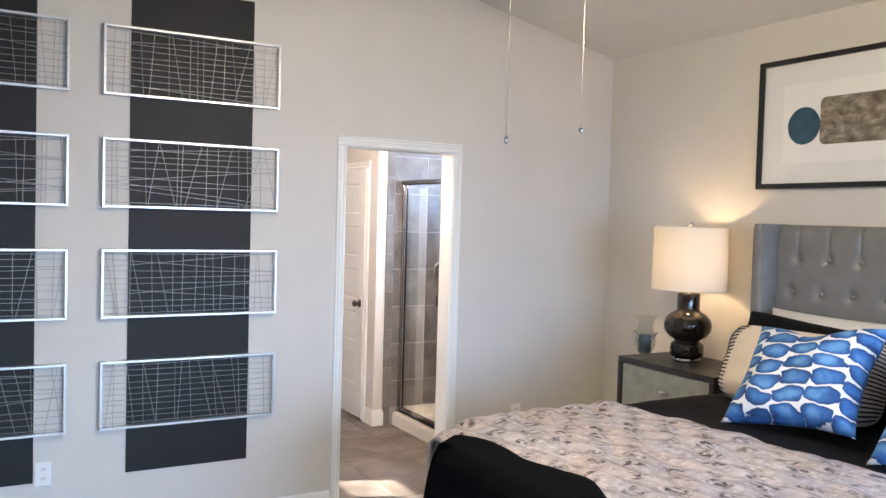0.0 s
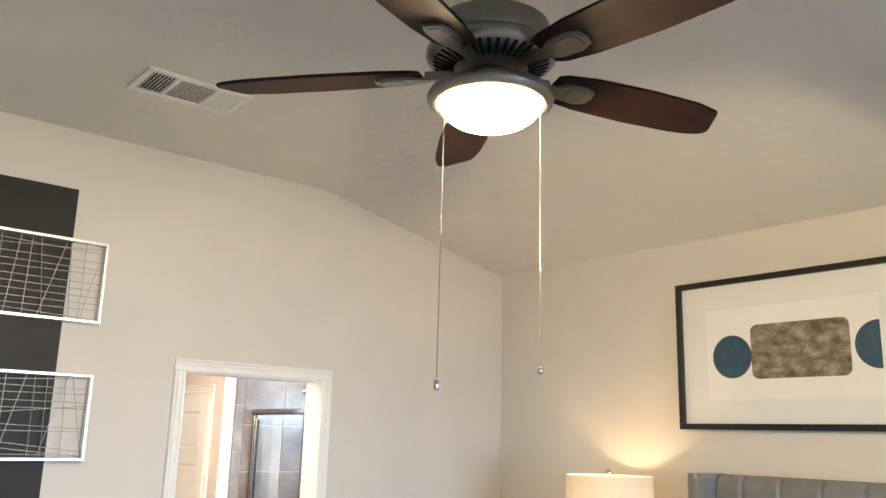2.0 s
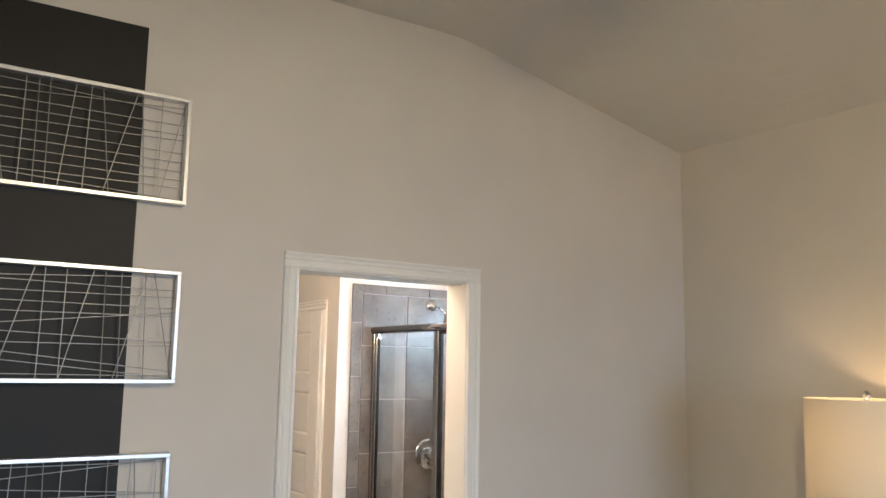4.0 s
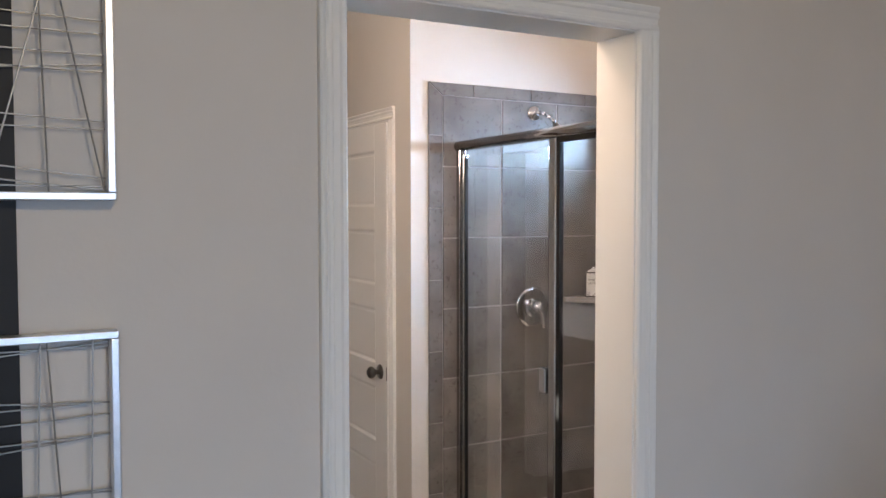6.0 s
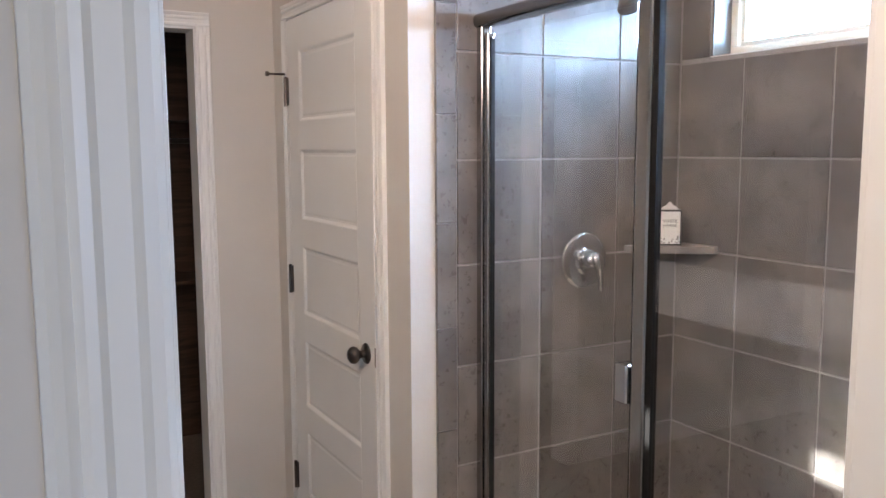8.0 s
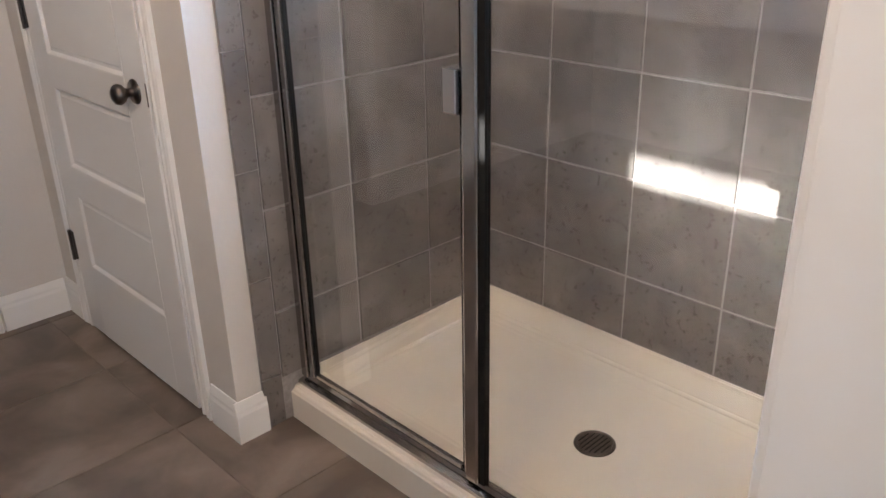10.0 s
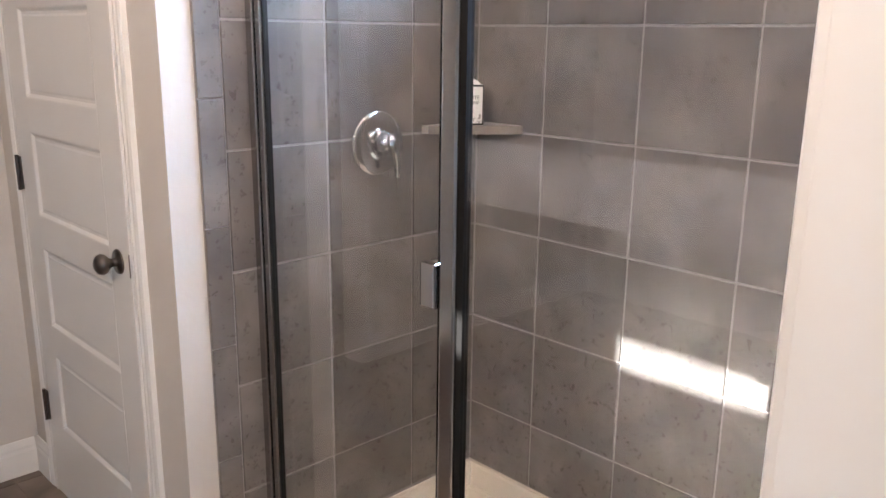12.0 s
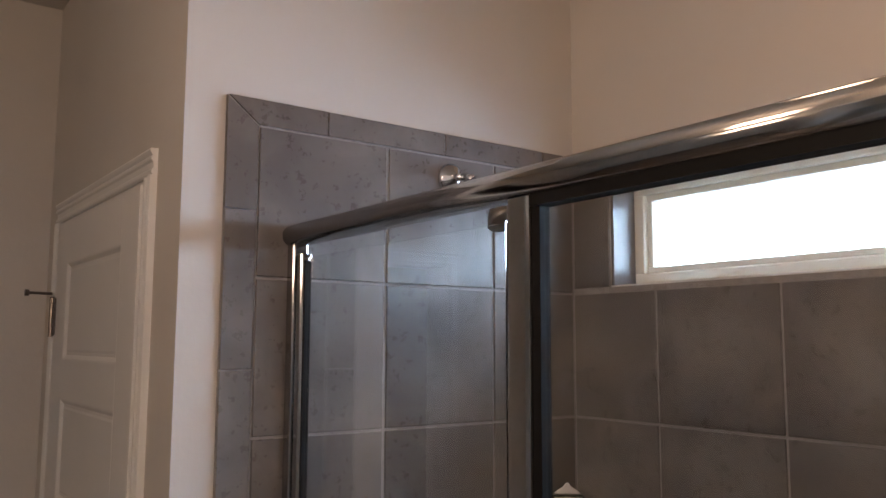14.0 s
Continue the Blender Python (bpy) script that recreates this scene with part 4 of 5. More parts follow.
def ceiling_fan():
    cx, cy = -0.288, -2.228
    t = thing("ceiling_fan", (cx, cy, CEI), "five-blade mahogany ceiling fan with nickel motor and lit dome", "ceiling fan")
    t.location = (cx, cy, 0.012)
    part("canopy", lathe(bmesh.new(), [(0.065, CEI - 0.001), (0.065, CEI - 0.02), (0.05, CEI - 0.045), (0.016, CEI - 0.06)], 28), NICKEL, t, smooth=True)
    part("downrod", rod(bmesh.new(), (0, 0, CEI - 0.055), (0, 0, 2.69), 0.0125, 16), NICKEL, t, smooth=True)
    m = part("motor", lathe(bmesh.new(), [(0.02, 2.700), (0.05, 2.699), (0.112, 2.692), (0.130, 2.680), (0.133, 2.636), (0.132, 2.630), (0.129, 2.628), (0.138, 2.626), (0.146, 2.616), (0.146, 2.606), (0.140, 2.597), (0.064, 2.573), (0.05, 2.571)], 48), NICKEL, t, smooth=True)
    for k in range(40):
        a = 2 * math.pi * k / 40
        bm = cuboid(bmesh.new(), -0.024, -0.0042, -0.0015, 0.024, 0.0042, 0.0015)
        bm.transform(pose(0, 0, 0, 0, 0, math.degrees(a)) @ pose(0.106, 0, 2.5856, 0, -17.5, 0))
        part("vent_slot", bm, GASKET, m)
    part("switch_housing", lathe(bmesh.new(), [(0.045, 2.582), (0.047, 2.558), (0.060, 2.548), (0.062, 2.536)], 28), NICKEL, t, smooth=True)
    part("light_rim", lathe(bmesh.new(), [(0.06, 2.542), (0.105, 2.537), (0.134, 2.522), (0.141, 2.510), (0.138, 2.498), (0.126, 2.492), (0.115, 2.492), (0.113, 2.501)], 48), NICKEL, t, smooth=True)
    part("dome", lathe(bmesh.new(), [(0.115, 2.498), (0.112, 2.486), (0.102, 2.472), (0.085, 2.459), (0.060, 2.448), (0.031, 2.442), (0.002, 2.4405)], 48), DOME, t, "lit frosted glass dome", smooth=True).visible_shadow = False
    glow = bpy.data.lights.new("fan_bulb", 'POINT')
    glow.energy, glow.color, glow.shadow_soft_size = 7.0, (1.0, 0.84, 0.58), 0.03
    new("fan_bulb", glow).location = (cx, cy, 2.468)
    first = -14.8
    for k in range(5):
        m4 = pose(0, 0, 2.572, 0, 0, first + 72 * k) @ pose(0, 0, 0, -11, 0, 0)
        bm = bmesh.new()
        side = [(0.155, 0.040), (0.175, 0.052), (0.25, 0.062), (0.40, 0.068), (0.54, 0.064), (0.585, 0.059)]
        outline = [(x, y) for x, y in side] + [(0.625, 0.050), (0.640, 0.040), (0.643, 0.024), (0.612, -0.046), (0.603, -0.053)] + [(x, -y) for x, y in side[::-1][1:]]
        prism(bm, outline, 'z', -0.004, 0.004)
        bmesh.ops.bevel(bm, geom=[e for e in bm.edges if abs(e.verts[0].co.z - e.verts[1].co.z) < 1e-6], offset=0.002, segments=2, affect='EDGES')
        bl = part("blade", bm, MAHOGANY, t, "mahogany stained wooden blade")
        bl.matrix_basis = m4
        bm = prism(bmesh.new(), [(0.135, 0.013), (0.165, 0.014), (0.185, 0.030), (0.235, 0.034), (0.262, 0.022), (0.268, 0.0), (0.262, -0.022), (0.235, -0.034), (0.185, -0.030), (0.165, -0.014), (0.135, -0.013)], 'z', -0.011, -0.0045)
        bmesh.ops.bevel(bm, geom=[e for e in bm.edges if e.verts[0].co.z < -0.01 and e.verts[1].co.z < -0.01], offset=0.003, segments=2, affect='EDGES')
        prism(bm, [(0.195, 0.022), (0.235, 0.025), (0.252, 0.014), (0.254, 0.0), (0.252, -0.014), (0.235, -0.025), (0.195, -0.022)], 'z', -0.0135, -0.011)
        cuboid(bm, 0.085, -0.011, -0.010, 0.15, 0.011, 0.010, 0.003)
        br = part("blade_iron", bm, NICKEL, t, "nickel blade bracket")
        br.matrix_basis = m4
    for (x, y, z) in ((-0.443, -2.258, 1.875), (-0.213, -2.308, 1.916)):
        bm = bmesh.new()
        top = 2.500
        n = int((top - z - 0.02) / 0.0075)
        for k in range(n):
            zz = z + 0.008 + k * 0.0075
            lathe(bm, [(0.0005, -0.0022), (0.0015, -0.001), (0.0015, 0.001), (0.0005, 0.0022)], 6, (x - cx, y - cy, zz))
        rod(bm, (x - cx, y - cy, z + 0.008), (x - cx, y - cy, top), 0.0007, 4)
        c = part("pull_chain", bm, NICKEL, t, "beaded nickel pull chain")
        part("fob", lathe(bmesh.new(), [(0.002, 0.009), (0.006, 0.006), (0.0078, 0.0), (0.006, -0.006), (0.002, -0.009)] if x > -0.3 else [(0.002, 0.012), (0.0052, 0.009), (0.0056, -0.008), (0.003, -0.011)], 14, (x - cx, y - cy, z)), CHROME, c, smooth=True)


ceiling_fan()


# ---- bedroom: nightstand group ----
NX, NY0, NY1, NZ = 1.412, -1.372, -0.668, 0.905


def nightstand():
    t = thing("nightstand", (0, 0, 0), "charcoal oak nightstand with pale shagreen drawer fronts", "nightstand")
    boxpart("top", (NX, NY0, NZ - 0.032, HX - 0.014, NY1, NZ), DARKWOOD, t, bevel=0.003)
    for y in (NY0, NY1 - 0.030):
        boxpart("side_panel", (NX, y, 0.0, HX - 0.014, y + 0.030, NZ - 0.032), DARKWOOD, t, bevel=0.002)
    boxpart("back_panel", (HX - 0.03, NY0 + 0.03, 0.08, HX - 0.016, NY1 - 0.03, NZ - 0.033), DARKWOOD, t)
    boxpart("bottom", (NX + 0.01, NY0 + 0.03, 0.08, HX - 0.03, NY1 - 0.03, 0.11), DARKWOOD, t)
    hs = [(0.115, 0.365), (0.370, 0.620), (0.625, NZ - 0.036)]
    for a, b in hs:
        dr = boxpart("drawer", (NX + 0.008, NY0 + 0.033, a, NX + 0.03, NY1 - 0.033, b), SHAGREEN, t, "pale grey-green shagreen drawer front", bevel=0.003)
        bm = lathe(bmesh.new(), [(0.001, -0.011), (0.012, -0.009), (0.019, -0.004), (0.021, 0.0)], 24, (0, 0, 0), 'X')
        bm.transform(pose(NX + 0.008, (NY0 + NY1) / 2 + 0.0, (a + b) / 2 + 0.01) @ Matrix.Diagonal((1, 2.1, 0.75, 1)))
        part("pull", bm, CHROME, dr, "oval silver pull", smooth=True)


nightstand()


def table_lamp():
    t = thing("table_lamp", (1.64, -0.965, NZ), "gloss black gourd table lamp with a lit cream drum shade", "lamp")
    part("foot", lathe(bmesh.new(), [(0.068, 0.0005), (0.070, 0.004), (0.070, 0.022), (0.066, 0.026), (0.04, 0.027)], 40), SATIN, t, "polished steel foot", smooth=True)
    prof = [(0.080, 0.026), (0.110, 0.032), (0.118, 0.045), (0.118, 0.085), (0.112, 0.102), (0.092, 0.112), (0.088, 0.118), (0.100, 0.126), (0.140, 0.145), (0.165, 0.175), (0.170, 0.205),
            (0.160, 0.235), (0.130, 0.262), (0.095, 0.277), (0.082, 0.285), (0.080, 0.300), (0.080, 0.375), (0.076, 0.382), (0.02, 0.384)]
    part("body", lathe(bmesh.new(), [(r * 0.76, z) for r, z in prof], 56), CERAMIC, t, "gloss black ceramic body", smooth=True)
    part("stem", rod(bmesh.new(), (0, 0, 0.38), (0, 0, 0.745), 0.006, 10), SATIN, t)
    bm = bmesh.new()
    n, r, z0, z1 = 64, 0.196, 0.402, 0.737
    rings = [[bm.verts.new(((r + dr) * math.cos(2 * math.pi * k / n), (r + dr) * math.sin(2 * math.pi * k / n), z)) for k in range(n)] for dr, z in ((0.004, z0), (0.0, z1))]
    for k in range(n):
        j = (k + 1) % n
        bm.faces.new((rings[0][k], rings[0][j], rings[1][j], rings[1][k]))
    sh = part("shade", bm, SHADE, t, "lit cream linen drum shade", smooth=True)
    for z, dr in ((z0, 0.004), (z1, 0.0)):
        bm = bmesh.new()
        for k in range(48):
            a, b = 2 * math.pi * k / 48, 2 * math.pi * (k + 1) / 48
            rod(bm, ((r + dr) * math.cos(a), (r + dr) * math.sin(a), z), ((r + dr) * math.cos(b), (r + dr) * math.sin(b), z), 0.0022, 5)
        part("shade_ring", bm, WHITELINEN, sh)
    bm = bmesh.new()
    for k in range(3):
        a = 2 * math.pi * k / 3 + 0.4
        rod(bm, (0, 0, z1 - 0.012), (r * math.cos(a), r * math.sin(a), z1 - 0.002), 0.0018, 5)
    part("spider", bm, SATIN, sh)
    part("finial", lathe(bmesh.new(), [(0.004, 0.738), (0.012, 0.745), (0.013, 0.755), (0.008, 0.765), (0.001, 0.768)], 16), CHROME, t, smooth=True)
    bulb = bpy.data.lights.new("bulb", 'POINT')
    bulb.energy, bulb.color, bulb.shadow_soft_size = LAMP_W, (1.0, 0.72, 0.44), 0.035
    o = new("bulb", bulb)
    o.location = (1.64, -0.965, NZ + 0.57)


table_lamp()


def candle_vase():
    t = thing("candle_vase", (1.50, -0.785, NZ), "clear glass hurricane vase holding a navy candle on the nightstand", "candle holder")
    prof = [(0.001, 0.002), (0.048, 0.002), (0.050, 0.008), (0.034, 0.020), (0.052, 0.036), (0.074, 0.065), (0.080, 0.095), (0.074, 0.130), (0.058, 0.165), (0.054, 0.185), (0.064, 0.212), (0.090, 0.236)]
    inner = [(r - 0.004, z + 0.004) for r, z in prof[::-1] if r > 0.03]
    prof, inner = [(r * 0.8, z) for r, z in prof], [(r * 0.8, z) for r, z in inner]
    part("glass", lathe(bmesh.new(), prof + [(0.071, 0.238)] + inner[:-2] + [(0.024, 0.028)], 40), THINGLASS, t, "clear flared glass", smooth=True).visible_shadow = False
    part("candle", lathe(bmesh.new(), [(0.036, 0.034), (0.036, 0.128), (0.032, 0.131), (0.004, 0.127)], 32), CANDLE, t, "navy blue wax candle", smooth=True)
    for s in (0, 1):
        bm = bmesh.new()
        pts = []
        for k in range(25):
            a = math.pi * (s + k / 24 * 1.0)
            zz = 0.03 + 0.12 * math.sin(math.pi * k / 24)
            rr = 0.042 + 0.026 * math.sin(math.pi * min(1, k / 24))
            pts.append((rr * math.cos(a + 0.6), rr * math.sin(a + 0.6), zz))
        for a, b in zip(pts, pts[1:]):
            rod(bm, a, b, 0.003, 6)
        part("metal_band", bm, CHROME, t, smooth=True)


candle_vase()


# ---- bedroom: bed ----
def headboard_bed():
    t = thing("bed", (0, 0, 0), "king bed with a tall grey tufted leather wingback headboard", "bed")
    fy0, fy1, ztop = -3.43, -1.425, 1.672
    # padded panel with two staggered rows of tufts and seams above the upper row
    bm = bmesh.new()
    ny, nz = 400, 72
    ya, yb, za, zb = fy0 + 0.011, fy1 - 0.011, 0.45, ztop - 0.004
    tufts = [(-1.550 - 0.166 * k, 1.503) for k in range(11)] + [(-1.515 - 0.166 * k, 1.340) for k in range(12)] + [(-1.550 - 0.166 * k, 1.178) for k in range(11)]
    vs = []
    for j in range(nz + 1):
        z = za + (zb - za) * j / nz
        row = []
        for i in range(ny + 1):
            y = ya + (yb - ya) * i / ny
            x = 1.765
            for ty, tz in tufts:
                d2 = (y - ty) ** 2 + (z - tz) ** 2 if abs(y - ty) < 0.11 else 1.0
                if d2 < 0.012:
                    x += 0.020 * math.exp(-d2 / 0.0009)
            if z > 1.503:
                k = round((-1.550 - y) / 0.166)
                if 0 <= k < 11:
                    x += 0.016 * math.exp(-((y + 1.550 + 0.166 * k) / 0.007) ** 2)
            x += 0.03 * max(0.0, (z - zb + 0.05) / 0.05) ** 2
            row.append(bm.verts.new((x, y, z)))
        vs.append(row)
    for j in range(nz):
        for i in range(ny):
            bm.faces.new((vs[j][i], vs[j][i + 1], vs[j + 1][i + 1], vs[j + 1][i]))
    hb = part("headboard", bm, LEATHER, t, "grey tufted leather headboard panel", smooth=True)
    boxpart("headboard_back", (1.800, fy0 + 0.009, 0.02, 1.868, fy1 - 0.009, ztop), LEATHER, t, bevel=0.012)
    for ty, tz in tufts:
        part("button", lathe(bmesh.new(), [(0.013, 0.004), (0.012, -0.002), (0.007, -0.006), (0.001, -0.007)], 14, (1.780, ty, tz), 'X'), LEATHER, hb, smooth=True)
    for y in (fy1 + 0.027, fy0 - 0.027):
        bm = prism(bmesh.new(), rounded(1.759, y, 0.214, 0.067, 0.016, 6), 'z', 0.02, ztop + 0.002)
        bmesh.ops.bevel(bm, geom=[e for e in bm.edges if min(v.co.z for v in e.verts) > 1.6], offset=0.02, segments=3, affect='EDGES')
        part("wing", bm, LEATHER, t, "padded grey leather wing", smooth=True)
    boxpart("bed_base", (-0.22, -3.33, 0.06, 1.765, -1.46, 0.40), LEATHER, t, bevel=0.02)
    for x in (-0.22, 1.6):
        for y in (-3.28, -1.52):
            part("leg", lathe(bmesh.new(), [(0.03, 0), (0.035, 0.061)], 14, (x, y, 0)), DARKWOOD, t)


headboard_bed()


def slab_cloth(x0, x1, y0, y1, z, drop, r, nx, ny, lift=0.0, seed=0, rough=0.006, side_x=False):
    """A sheet over the mattress: flat on top, rounded over the long edges, hanging down by drop."""
    bm = bmesh.new()
    vs = []
    for i in range(nx + 1):
        x = x0 + (x1 - x0) * i / nx
        row = []
        total = (y1 - y0) + 2 * drop
        for j in range(ny + 1):
            s = -drop + total * j / ny
            if s < 0:
                y, zz = y0 - r * min(1, -s / 0.08), z + max(s, -drop)
            elif s > y1 - y0:
                q = s - (y1 - y0)
                y, zz = y1 + r * min(1, q / 0.08), z - q
            else:
                e = min(s, (y1 - y0) - s)
                y, zz = y0 + s, z + lift * min(1.0, e / 0.10) ** 0.5 - 0.0
            n = noise.noise((x * 2.3 + seed, s * 2.3, seed)) * rough * 1.6 + noise.noise((x * 7 + seed, s * 7, 3.0)) * rough * 0.7
            hang = s < 0 or s > y1 - y0
            row.append(bm.verts.new((x, y + (n * 3 if hang else 0), zz + (0 if hang else n))))
        vs.append(row)
    for i in range(nx):
        for j in range(ny):
            bm.faces.new((vs[i][j], vs[i + 1][j], vs[i + 1][j + 1], vs[i][j + 1]))
    return bm


BZ = 0.865
mattress = thing("mattress", (0, 0, 0), "thick mattress made up with a black sheet on the bed base", "mattress")
boxpart("core", (-0.24, -3.31, 0.401, 1.755, -1.50, BZ - 0.016), SHEET, mattress, bevel=0.09)
bm = slab_cloth(0.02, 1.755, -3.32, -1.49, BZ - 0.008, 0.42, 0.02, 60, 70, 0.0, 2, 0.005)
o = part("black_sheet", bm, SHEET, mattress, "smooth black fitted sheet", smooth=True)

def foot_drop(x):
    """How far the bedding sinks towards the rounded foot end."""
    return 0.075 * max(0.0, min(1.0, (0.06 - x) / 0.32)) ** 2


# printed throw across the foot half of the bed
bm = bmesh.new()
nx, ny = 84, 160
vs = []
for i in range(nx + 1):
    row = []
    for j in range(ny + 1):
        v = j / ny
        s = -0.36 + 2.55 * v          # along the width, from the far side
        xe0, xe1 = -0.245 + 0.05 * v, 0.66 + 0.10 * max(0, s)
        x = xe0 + (xe1 - xe0) * i / nx
        if s < 0:
            y, z = -1.478 + 0.012 + 0.02 * math.sin(x * 14), BZ + 0.014 + s
            if s > -0.06:
                y, z = -1.478 - 0.05 * (1 - (s / -0.06)) + 0.012, BZ + 0.016 - 0.03 * (s / -0.06)
        else:
            y, z = -1.528 - s, BZ + 0.016
            if y < -3.32:
                z -= -3.32 - y
                y = -3.33
        u = i / nx
        quilt = abs(math.sin(math.pi * (x / 0.17 + s / 0.26))) * abs(math.sin(math.pi * (x / 0.17 - s / 0.26)))
        z += 0.012 * quilt ** 0.5 + 0.010 * noise.noise((x * 4, s * 3, 1.0)) + 0.005 * noise.noise((x * 11, s * 9, 4.0)) - foot_drop(x)
        if u < 0.03 or u > 0.97:
            z -= 0.014
        row.append(bm.verts.new((x, y, z)))
    vs.append(row)
for i in range(nx):
    for j in range(ny):
        bm.faces.new((vs[i][j], vs[i + 1][j], vs[i + 1][j + 1], vs[i][j + 1]))
throw = tagged(part("printed_throw", bm, THROW, smooth=True), "pale cotton throw with a collage print, laid across the bed", "throw")
so = throw.modifiers.new("thickness", 'SOLIDIFY')
so.thickness = 0.012

# black knit blanket hanging over the foot end
bm = bmesh.new()
nx, ny = 44, 60
vs = []
for i in range(nx + 1):
    row = []
    u = i / nx
    for j in range(ny + 1):
        y = -1.565 - 1.795 * j / ny
        s = -0.085 + 0.755 * u
        edge = 0.03 * math.sin(y * 5.0) + 0.02 * math.sin(y * 13)
        if s < 0:
            x, z = -0.275 - s + edge * (1 - u) * 1.2, BZ + 0.052 - foot_drop(-0.275 - s) + 0.01 * noise.noise((s * 8, y * 6, 2))
        else:
            k = min(1, s / 0.07)
            x, z = -0.275 - 0.035 * math.sin(k * math.pi / 2) + 0.012 * noise.noise((s * 5, y * 7, 7)), BZ - 0.026 - s
        z -= 0.26 * max(0.0, (y + 1.665) / 0.10) ** 1.6
        row.append(bm.verts.new((x, y, z)))
    vs.append(row)
for i in range(nx):
    for j in range(ny):
        bm.faces.new((vs[i][j], vs[i + 1][j], vs[i + 1][j + 1], vs[i][j + 1]))
blanket = tagged(part("knit_blanket", bm, KNIT, smooth=True), "black knitted blanket draped over the foot of the bed", "blanket")
so = blanket.modifiers.new("thickness", 'SOLIDIFY')
so.thickness = 0.014


def pillow_point(w, h, d, u, v, sgn, seed, pinch, chop, rnd):
    x = w / 2 * u * (1 - pinch * (1 - v * v)) * math.sqrt(1 - rnd * v ** 4 / 2)
    z = h / 2 * v * (1 - pinch * (1 - u * u)) * math.sqrt(1 - rnd * u ** 8) - chop * h * math.exp(-(u / 0.35) ** 2) * max(0.0, v) ** 2
    body = max(0.0, (1 - u ** 4) * (1 - v ** 4)) ** 0.55
    y = sgn * (d / 2 * body + 0.004) + 0.014 * noise.noise((u * 2 + seed, v * 2, sgn)) * body
    return Vector((x, y, z))


def pillow_mesh(w, h, d, seed=0, n=30, pinch=0.06, chop=0.0, rnd=0.0):
    """A stuffed square pillow standing in the local x-z plane, with pulled corners."""
    bm = bmesh.new()
    sides = []
    for sgn in (-1, 1):
        grid = []
        for i in range(n + 1):
            row = []
            for j in range(n + 1):
                u, v = 2 * i / n - 1, 2 * j / n - 1
                row.append(bm.verts.new(pillow_point(w, h, d, u, v, sgn, seed, pinch, chop, rnd)))
            grid.append(row)
        sides.append(grid)
        for i in range(n):
            for j in range(n):
                q = (grid[i][j], grid[i + 1][j], grid[i + 1][j + 1], grid[i][j + 1])
                bm.faces.new(q if sgn < 0 else q[::-1])
    a, b = sides
    for i in range(n):
        for (p, q) in (((i, 0), (i + 1, 0)), ((i, n), (i + 1, n)), ((0, i), (0, i + 1)), ((n, i), (n, i + 1))):
            bm.faces.new((a[p[0]][p[1]], a[q[0]][q[1]], b[q[0]][q[1]], b[p[0]][p[1]]))
    return bm


def pillow(name, label, w, h, d, mat, m, seed, pinch=0.06, stitched=False, chop=0.0, rnd=0.0):
    t = tagged(new(name), label, "pillow", "pillows on the bed")
    t.empty_display_size = 0.05
    part("cover", pillow_mesh(w, h, d, seed, pinch=pinch, chop=chop, rnd=rnd), mat, t, smooth=True)
    if stitched:
        for s in (-1, 1):
            for k in range(19):
                v = -0.94 + 1.86 * k / 18
                reach = 0.17 + 0.14 * max(0.0, v) ** 2
                bm = bmesh.new()
                pts = [pillow_point(w, h, d, s * (1.0 - reach * q / 5), v * (1 - 0.10 * q / 5 * max(0.0, v) ** 3), -1, seed, pinch, chop, rnd) + Vector((s * 0.002 if q == 0 else 0, -0.001, 0)) for q in range(6)]
                for a, b in zip(pts, pts[1:]):
                    rod(bm, a, b, 0.0033, 6)
                part("stitch", bm, STITCH, t, "black blanket stitch")
    t.matrix_basis = m
    return t


# local -y faces the foot of the bed; turned so that it looks towards -x
def lean(x, y, z, back, turn=0.0, roll=0.0):
    return pose(x, y, z, 0, 0, -90 + turn) @ pose(0, 0, 0, -back, 0, 0) @ pose(0, 0, 0, 0, roll, 0)


for y in (-1.90, -2.84):
    pillow("white_pillow", "white cotton sleeping pillow against the headboard", 0.86, 0.40, 0.15, WHITELINEN, lean(1.660, y, BZ + 0.195, 12), 3 + y)
for y in (-1.89, -2.73):
    pillow("black_sham", "black cotton pillow sham standing before the white pillow", 0.84, 0.37, 0.17, SHAM, lean(1.50, y + 0.03, BZ + 0.190, 18, 0, 3), 7 + y, 0.06, rnd=0.12)
for y in (-1.925, -2.83):
    pillow("stitched_pillow", "cream linen pillow with black blanket-stitched edges", 0.82, 0.38, 0.20, CREAM, lean(1.33, y, BZ + 0.170, 24, 2, -1), 11 + y, stitched=True, rnd=0.40)
for y, turn in ((-2.135, 3), (-2.77, 2)):
    pillow("patterned_pillow", "white cotton pillow printed with blue watercolour ovals", 0.545, 0.50, 0.17, OVALS, lean(1.075, y, BZ + 0.205, 42, turn, -8), 17 + y, 0.13, chop=0.085)

# ---- shower wall and floor tiles ----
ROWS = [(0.142, 0.349), (0.352, 0.647), (0.650, 0.945), (0.948, 1.241), (1.244, 1.539), (1.542, 1.839), (1.842, 2.134)]
GAP = 0.0015
shared = {}


def tile(parent, lo, hi, mat=None):
    """One tile with softened edges; alike sizes share a mesh."""
    size = tuple(round(b - a, 4) for a, b in zip(lo, hi))
    key = (size, (mat or TILE).name)
    if key not in shared:
        shared[key] = mesh_of(cuboid(bmesh.new(), *(-s / 2 for s in size), *(s / 2 for s in size), bevel=0.0012), "tile", mat or TILE)
    o = new("tile", shared[key])
    o.parent = parent
    o.location = [(a + b) / 2 for a, b in zip(lo, hi)]
    return o


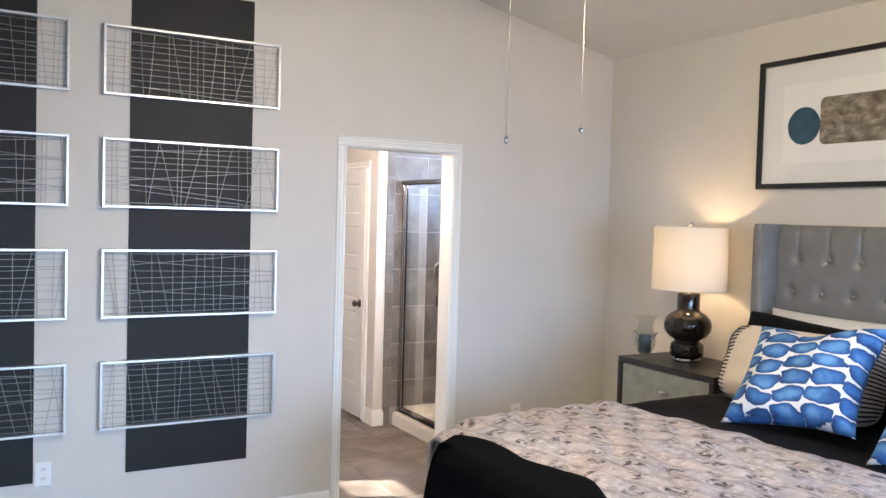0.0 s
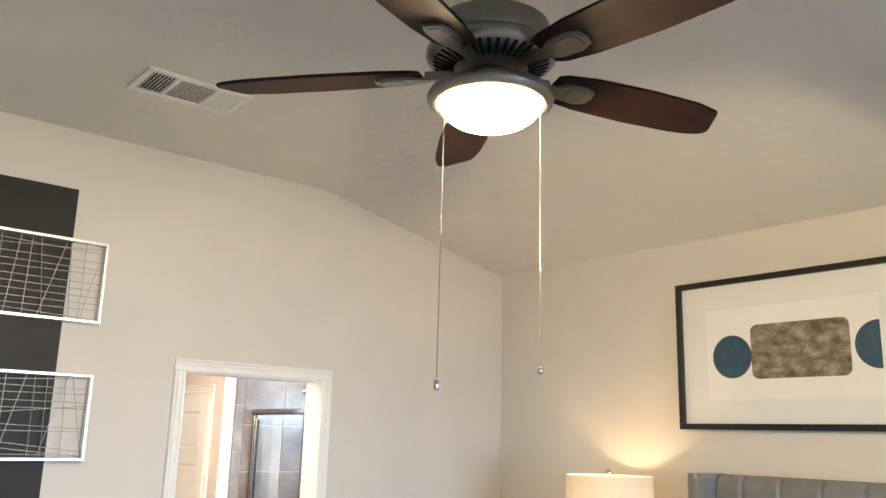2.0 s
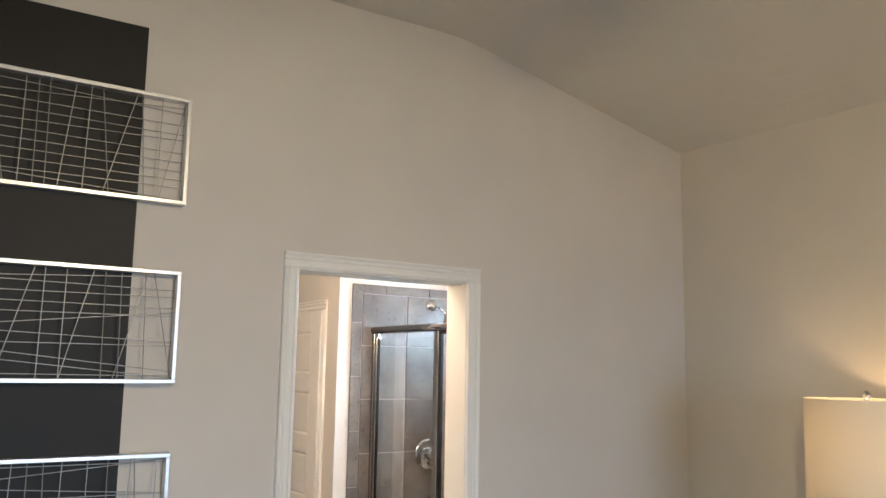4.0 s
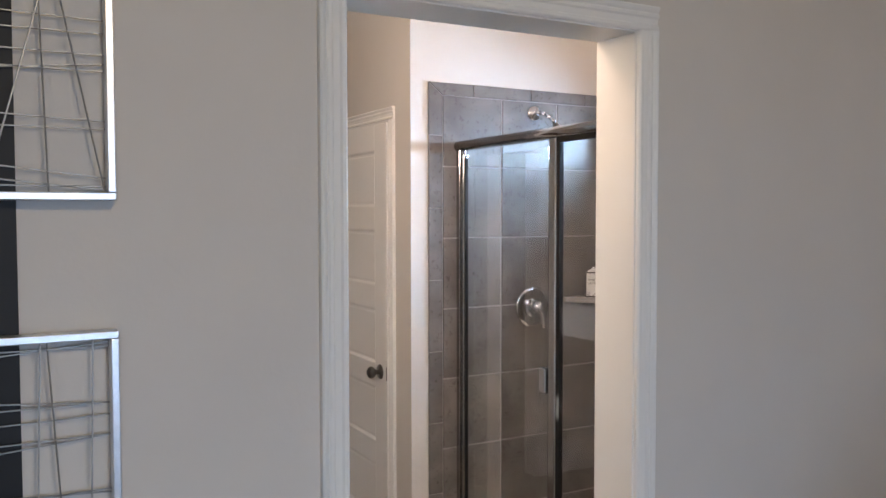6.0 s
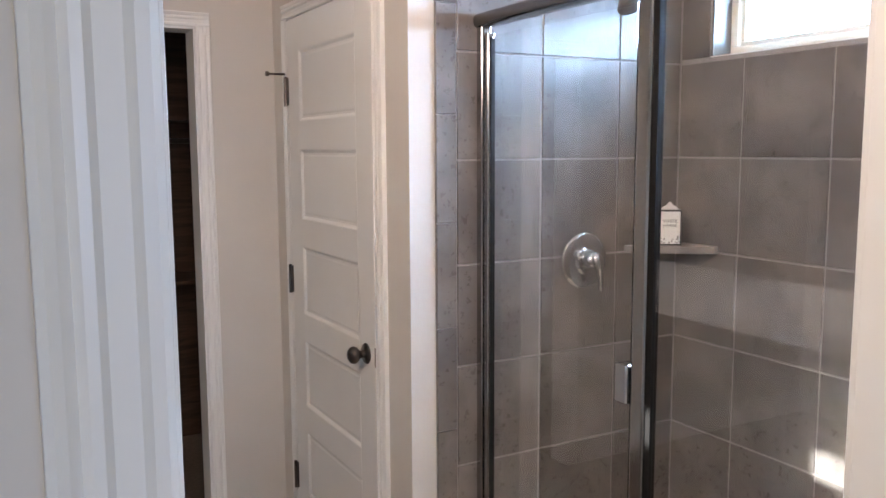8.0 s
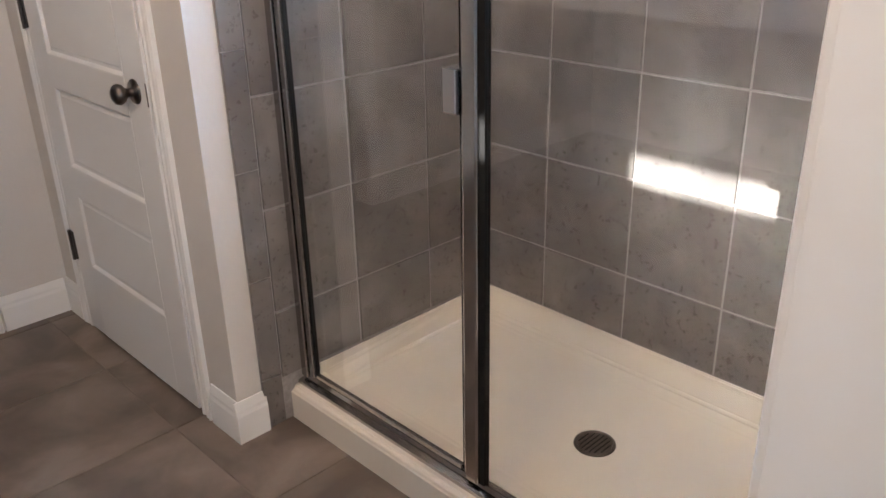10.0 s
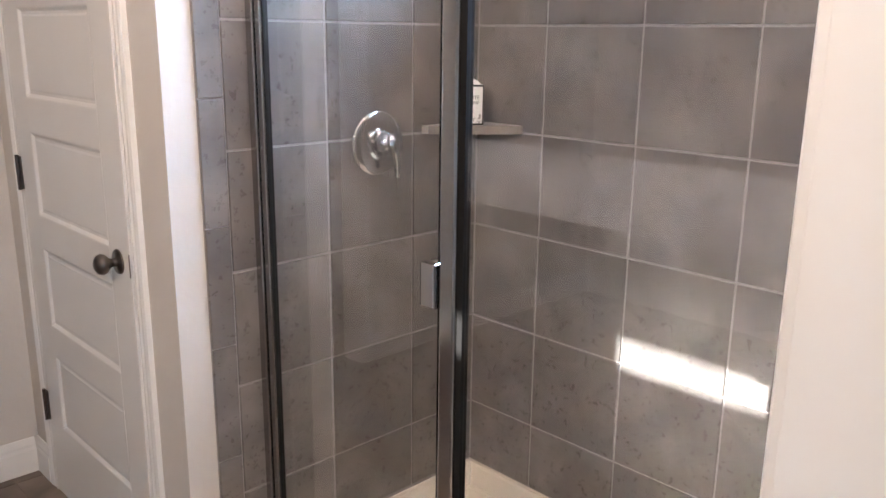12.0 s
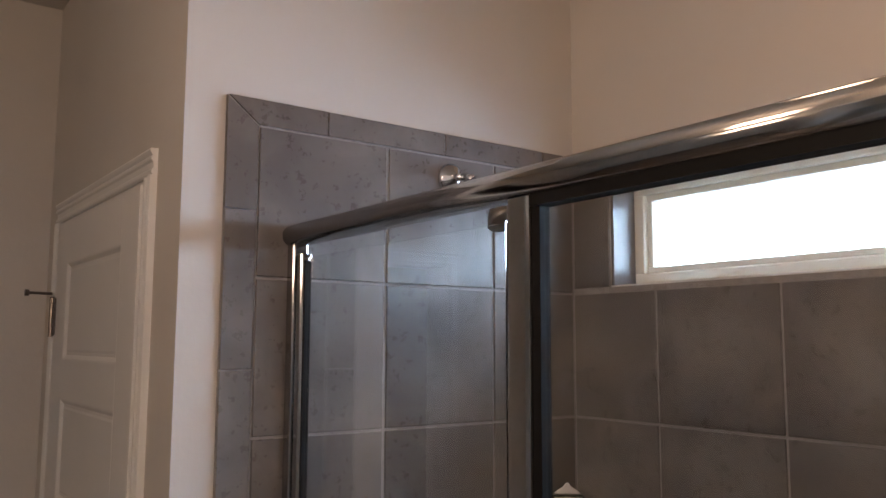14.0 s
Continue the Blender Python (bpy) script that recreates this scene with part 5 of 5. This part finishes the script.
boxpart("grout", (1.034, YV - 0.007, 0.0, WX, YV - 0.0003, 2.187), GROUT, wall_valve, "pale grey grout bed")
TYB = YV - 0.004
vcols = [(1.100, 1.3905), (1.3955, 1.6855), (1.6885, WX - 0.012)]
for z0, z1 in ROWS:
    for c0, c1 in vcols:
        tile(wall_valve, (c0 + GAP, TY, z0 + GAP), (c1 - GAP, TYB, z1 - GAP))
for k in range(9):
    z1 = 1.967 - 0.3015 * k
    if z1 > 0.02:
        tile(wall_valve, (1.034, TY - 0.001, max(0.002, z1 - 0.2985)), (1.097, TYB, z1))
# mitred corner of the trim
part("tile", prism(bmesh.new(), [(1.034, 1.970), (1.097, 1.970), (1.097, 2.133), (1.034, 2.184)], 'y', TY - 0.001, TYB), TILE, wall_valve)
part("tile", prism(bmesh.new(), [(1.037, 2.187), (1.100, 2.137), (1.246, 2.137), (1.246, 2.187)], 'y', TY - 0.001, TYB), TILE, wall_valve)
tops = [1.248, 1.544, 1.842, WX - 0.012]
for a, b in zip(tops, tops[1:]):
    tile(wall_valve, (a + 0.001, TY - 0.001, 2.137), (b - 0.001, TYB, 2.187))

G = 0.006
for q in ((WX - G, YA, 0.10, WX - 0.0003, YV - 0.007, WZ0), (WX - G, YA, WZ1, WX - 0.0003, YV - 0.007, 2.187), (WX - G, YA, WZ0, WX - 0.0003, WY0, WZ1), (WX - G, WY1, WZ0, WX - 0.0003, YV - 0.007, WZ1)):
    boxpart("grout", q, GROUT, wall_window, "pale grey grout bed")
ycols = [(1.391, TY - 0.001), (1.086, 1.388), (0.781, 1.083), (0.476, 0.778), (YA + 0.012, 0.473)]
for z0, z1 in ROWS:
    for c0, c1 in ycols:
        pieces = [(c0, c1, z0, z1)]
        if z1 > WZ0 and z0 < WZ1:
            pieces = []
            if z0 < WZ0 - 0.02:
                pieces.append((c0, c1, z0, WZ0))
            if c1 > WY1 + 0.01:
                pieces.append((max(c0, WY1), c1, max(z0, WZ0), z1))
            if c0 < WY0 - 0.01:
                pieces.append((c0, min(c1, WY0), max(z0, WZ0), z1))
            if z1 > WZ1 + 0.01 and c0 < WY1 and c1 > WY0:
                pieces.append((max(c0, WY0), min(c1, WY1), WZ1 + 0.001, z1))
        for a, b, e, f in pieces:
            tile(wall_window, (TX, a + GAP, e + GAP), (WX - 0.003, b - GAP, f - GAP))
for k in range(6):
    a, b = YA + 0.012 + 0.252 * k, YA + 0.012 + 0.252 * (k + 1) - 0.003
    tile(wall_window, (TX - 0.001, a, 2.137), (WX - 0.003, min(b, TY - 0.002), 2.187))
# tiled reveal of the window
for q in ((WX - 0.002, WY1 - 0.008, WZ0, WX + 0.074, WY1 + 0.0, WZ1), (WX - 0.002, WY0, WZ0, WX + 0.074, WY0 + 0.008, WZ1)):
    boxpart("reveal_tile", q, TILE, wall_window)
boxpart("reveal_sill", (WX - 0.004, WY0, WZ0 - 0.001, WX + 0.074, WY1, WZ0 + 0.004), TRIM, wall_window)
boxpart("reveal_head", (WX - 0.004, WY0, WZ1 - 0.004, WX + 0.074, WY1, WZ1 + 0.001), TRIM, wall_window)

# near end of the shower, seen only in reflections
wn = tagged(boxpart("wall_shower_near", (1.115, YA - 0.0005, 0.0, WX, YA + 0.006, 2.187), GROUT), "tiled near end wall of the shower", "wall", kind="structure")
for z0, z1 in ROWS:
    for c0, c1 in vcols:
        tile(wn, (max(c0, 1.118) + GAP, YA + 0.003, z0 + GAP), (c1 - GAP, YA + 0.011, z1 - GAP))

# floor tiles, about 46 cm square
S, JX, JY = 0.457, 0.853, 1.387
for i in range(-6, 3):
    for j in range(-3, 4):
        x0, x1 = JX + i * S, JX + (i + 1) * S - 0.004
        y0, y1 = JY + j * S, JY + (j + 1) * S - 0.004
        x0, x1, y0, y1 = max(x0, XB + 0.002), min(x1, WX - 0.3), max(y0, 0.062), min(y1, 3.2)
        if x1 - x0 > 0.03 and y1 - y0 > 0.03:
            tile(floor_bath, (x0, y0, -0.010), (x1, y1, 0.0), FLOORTILE)
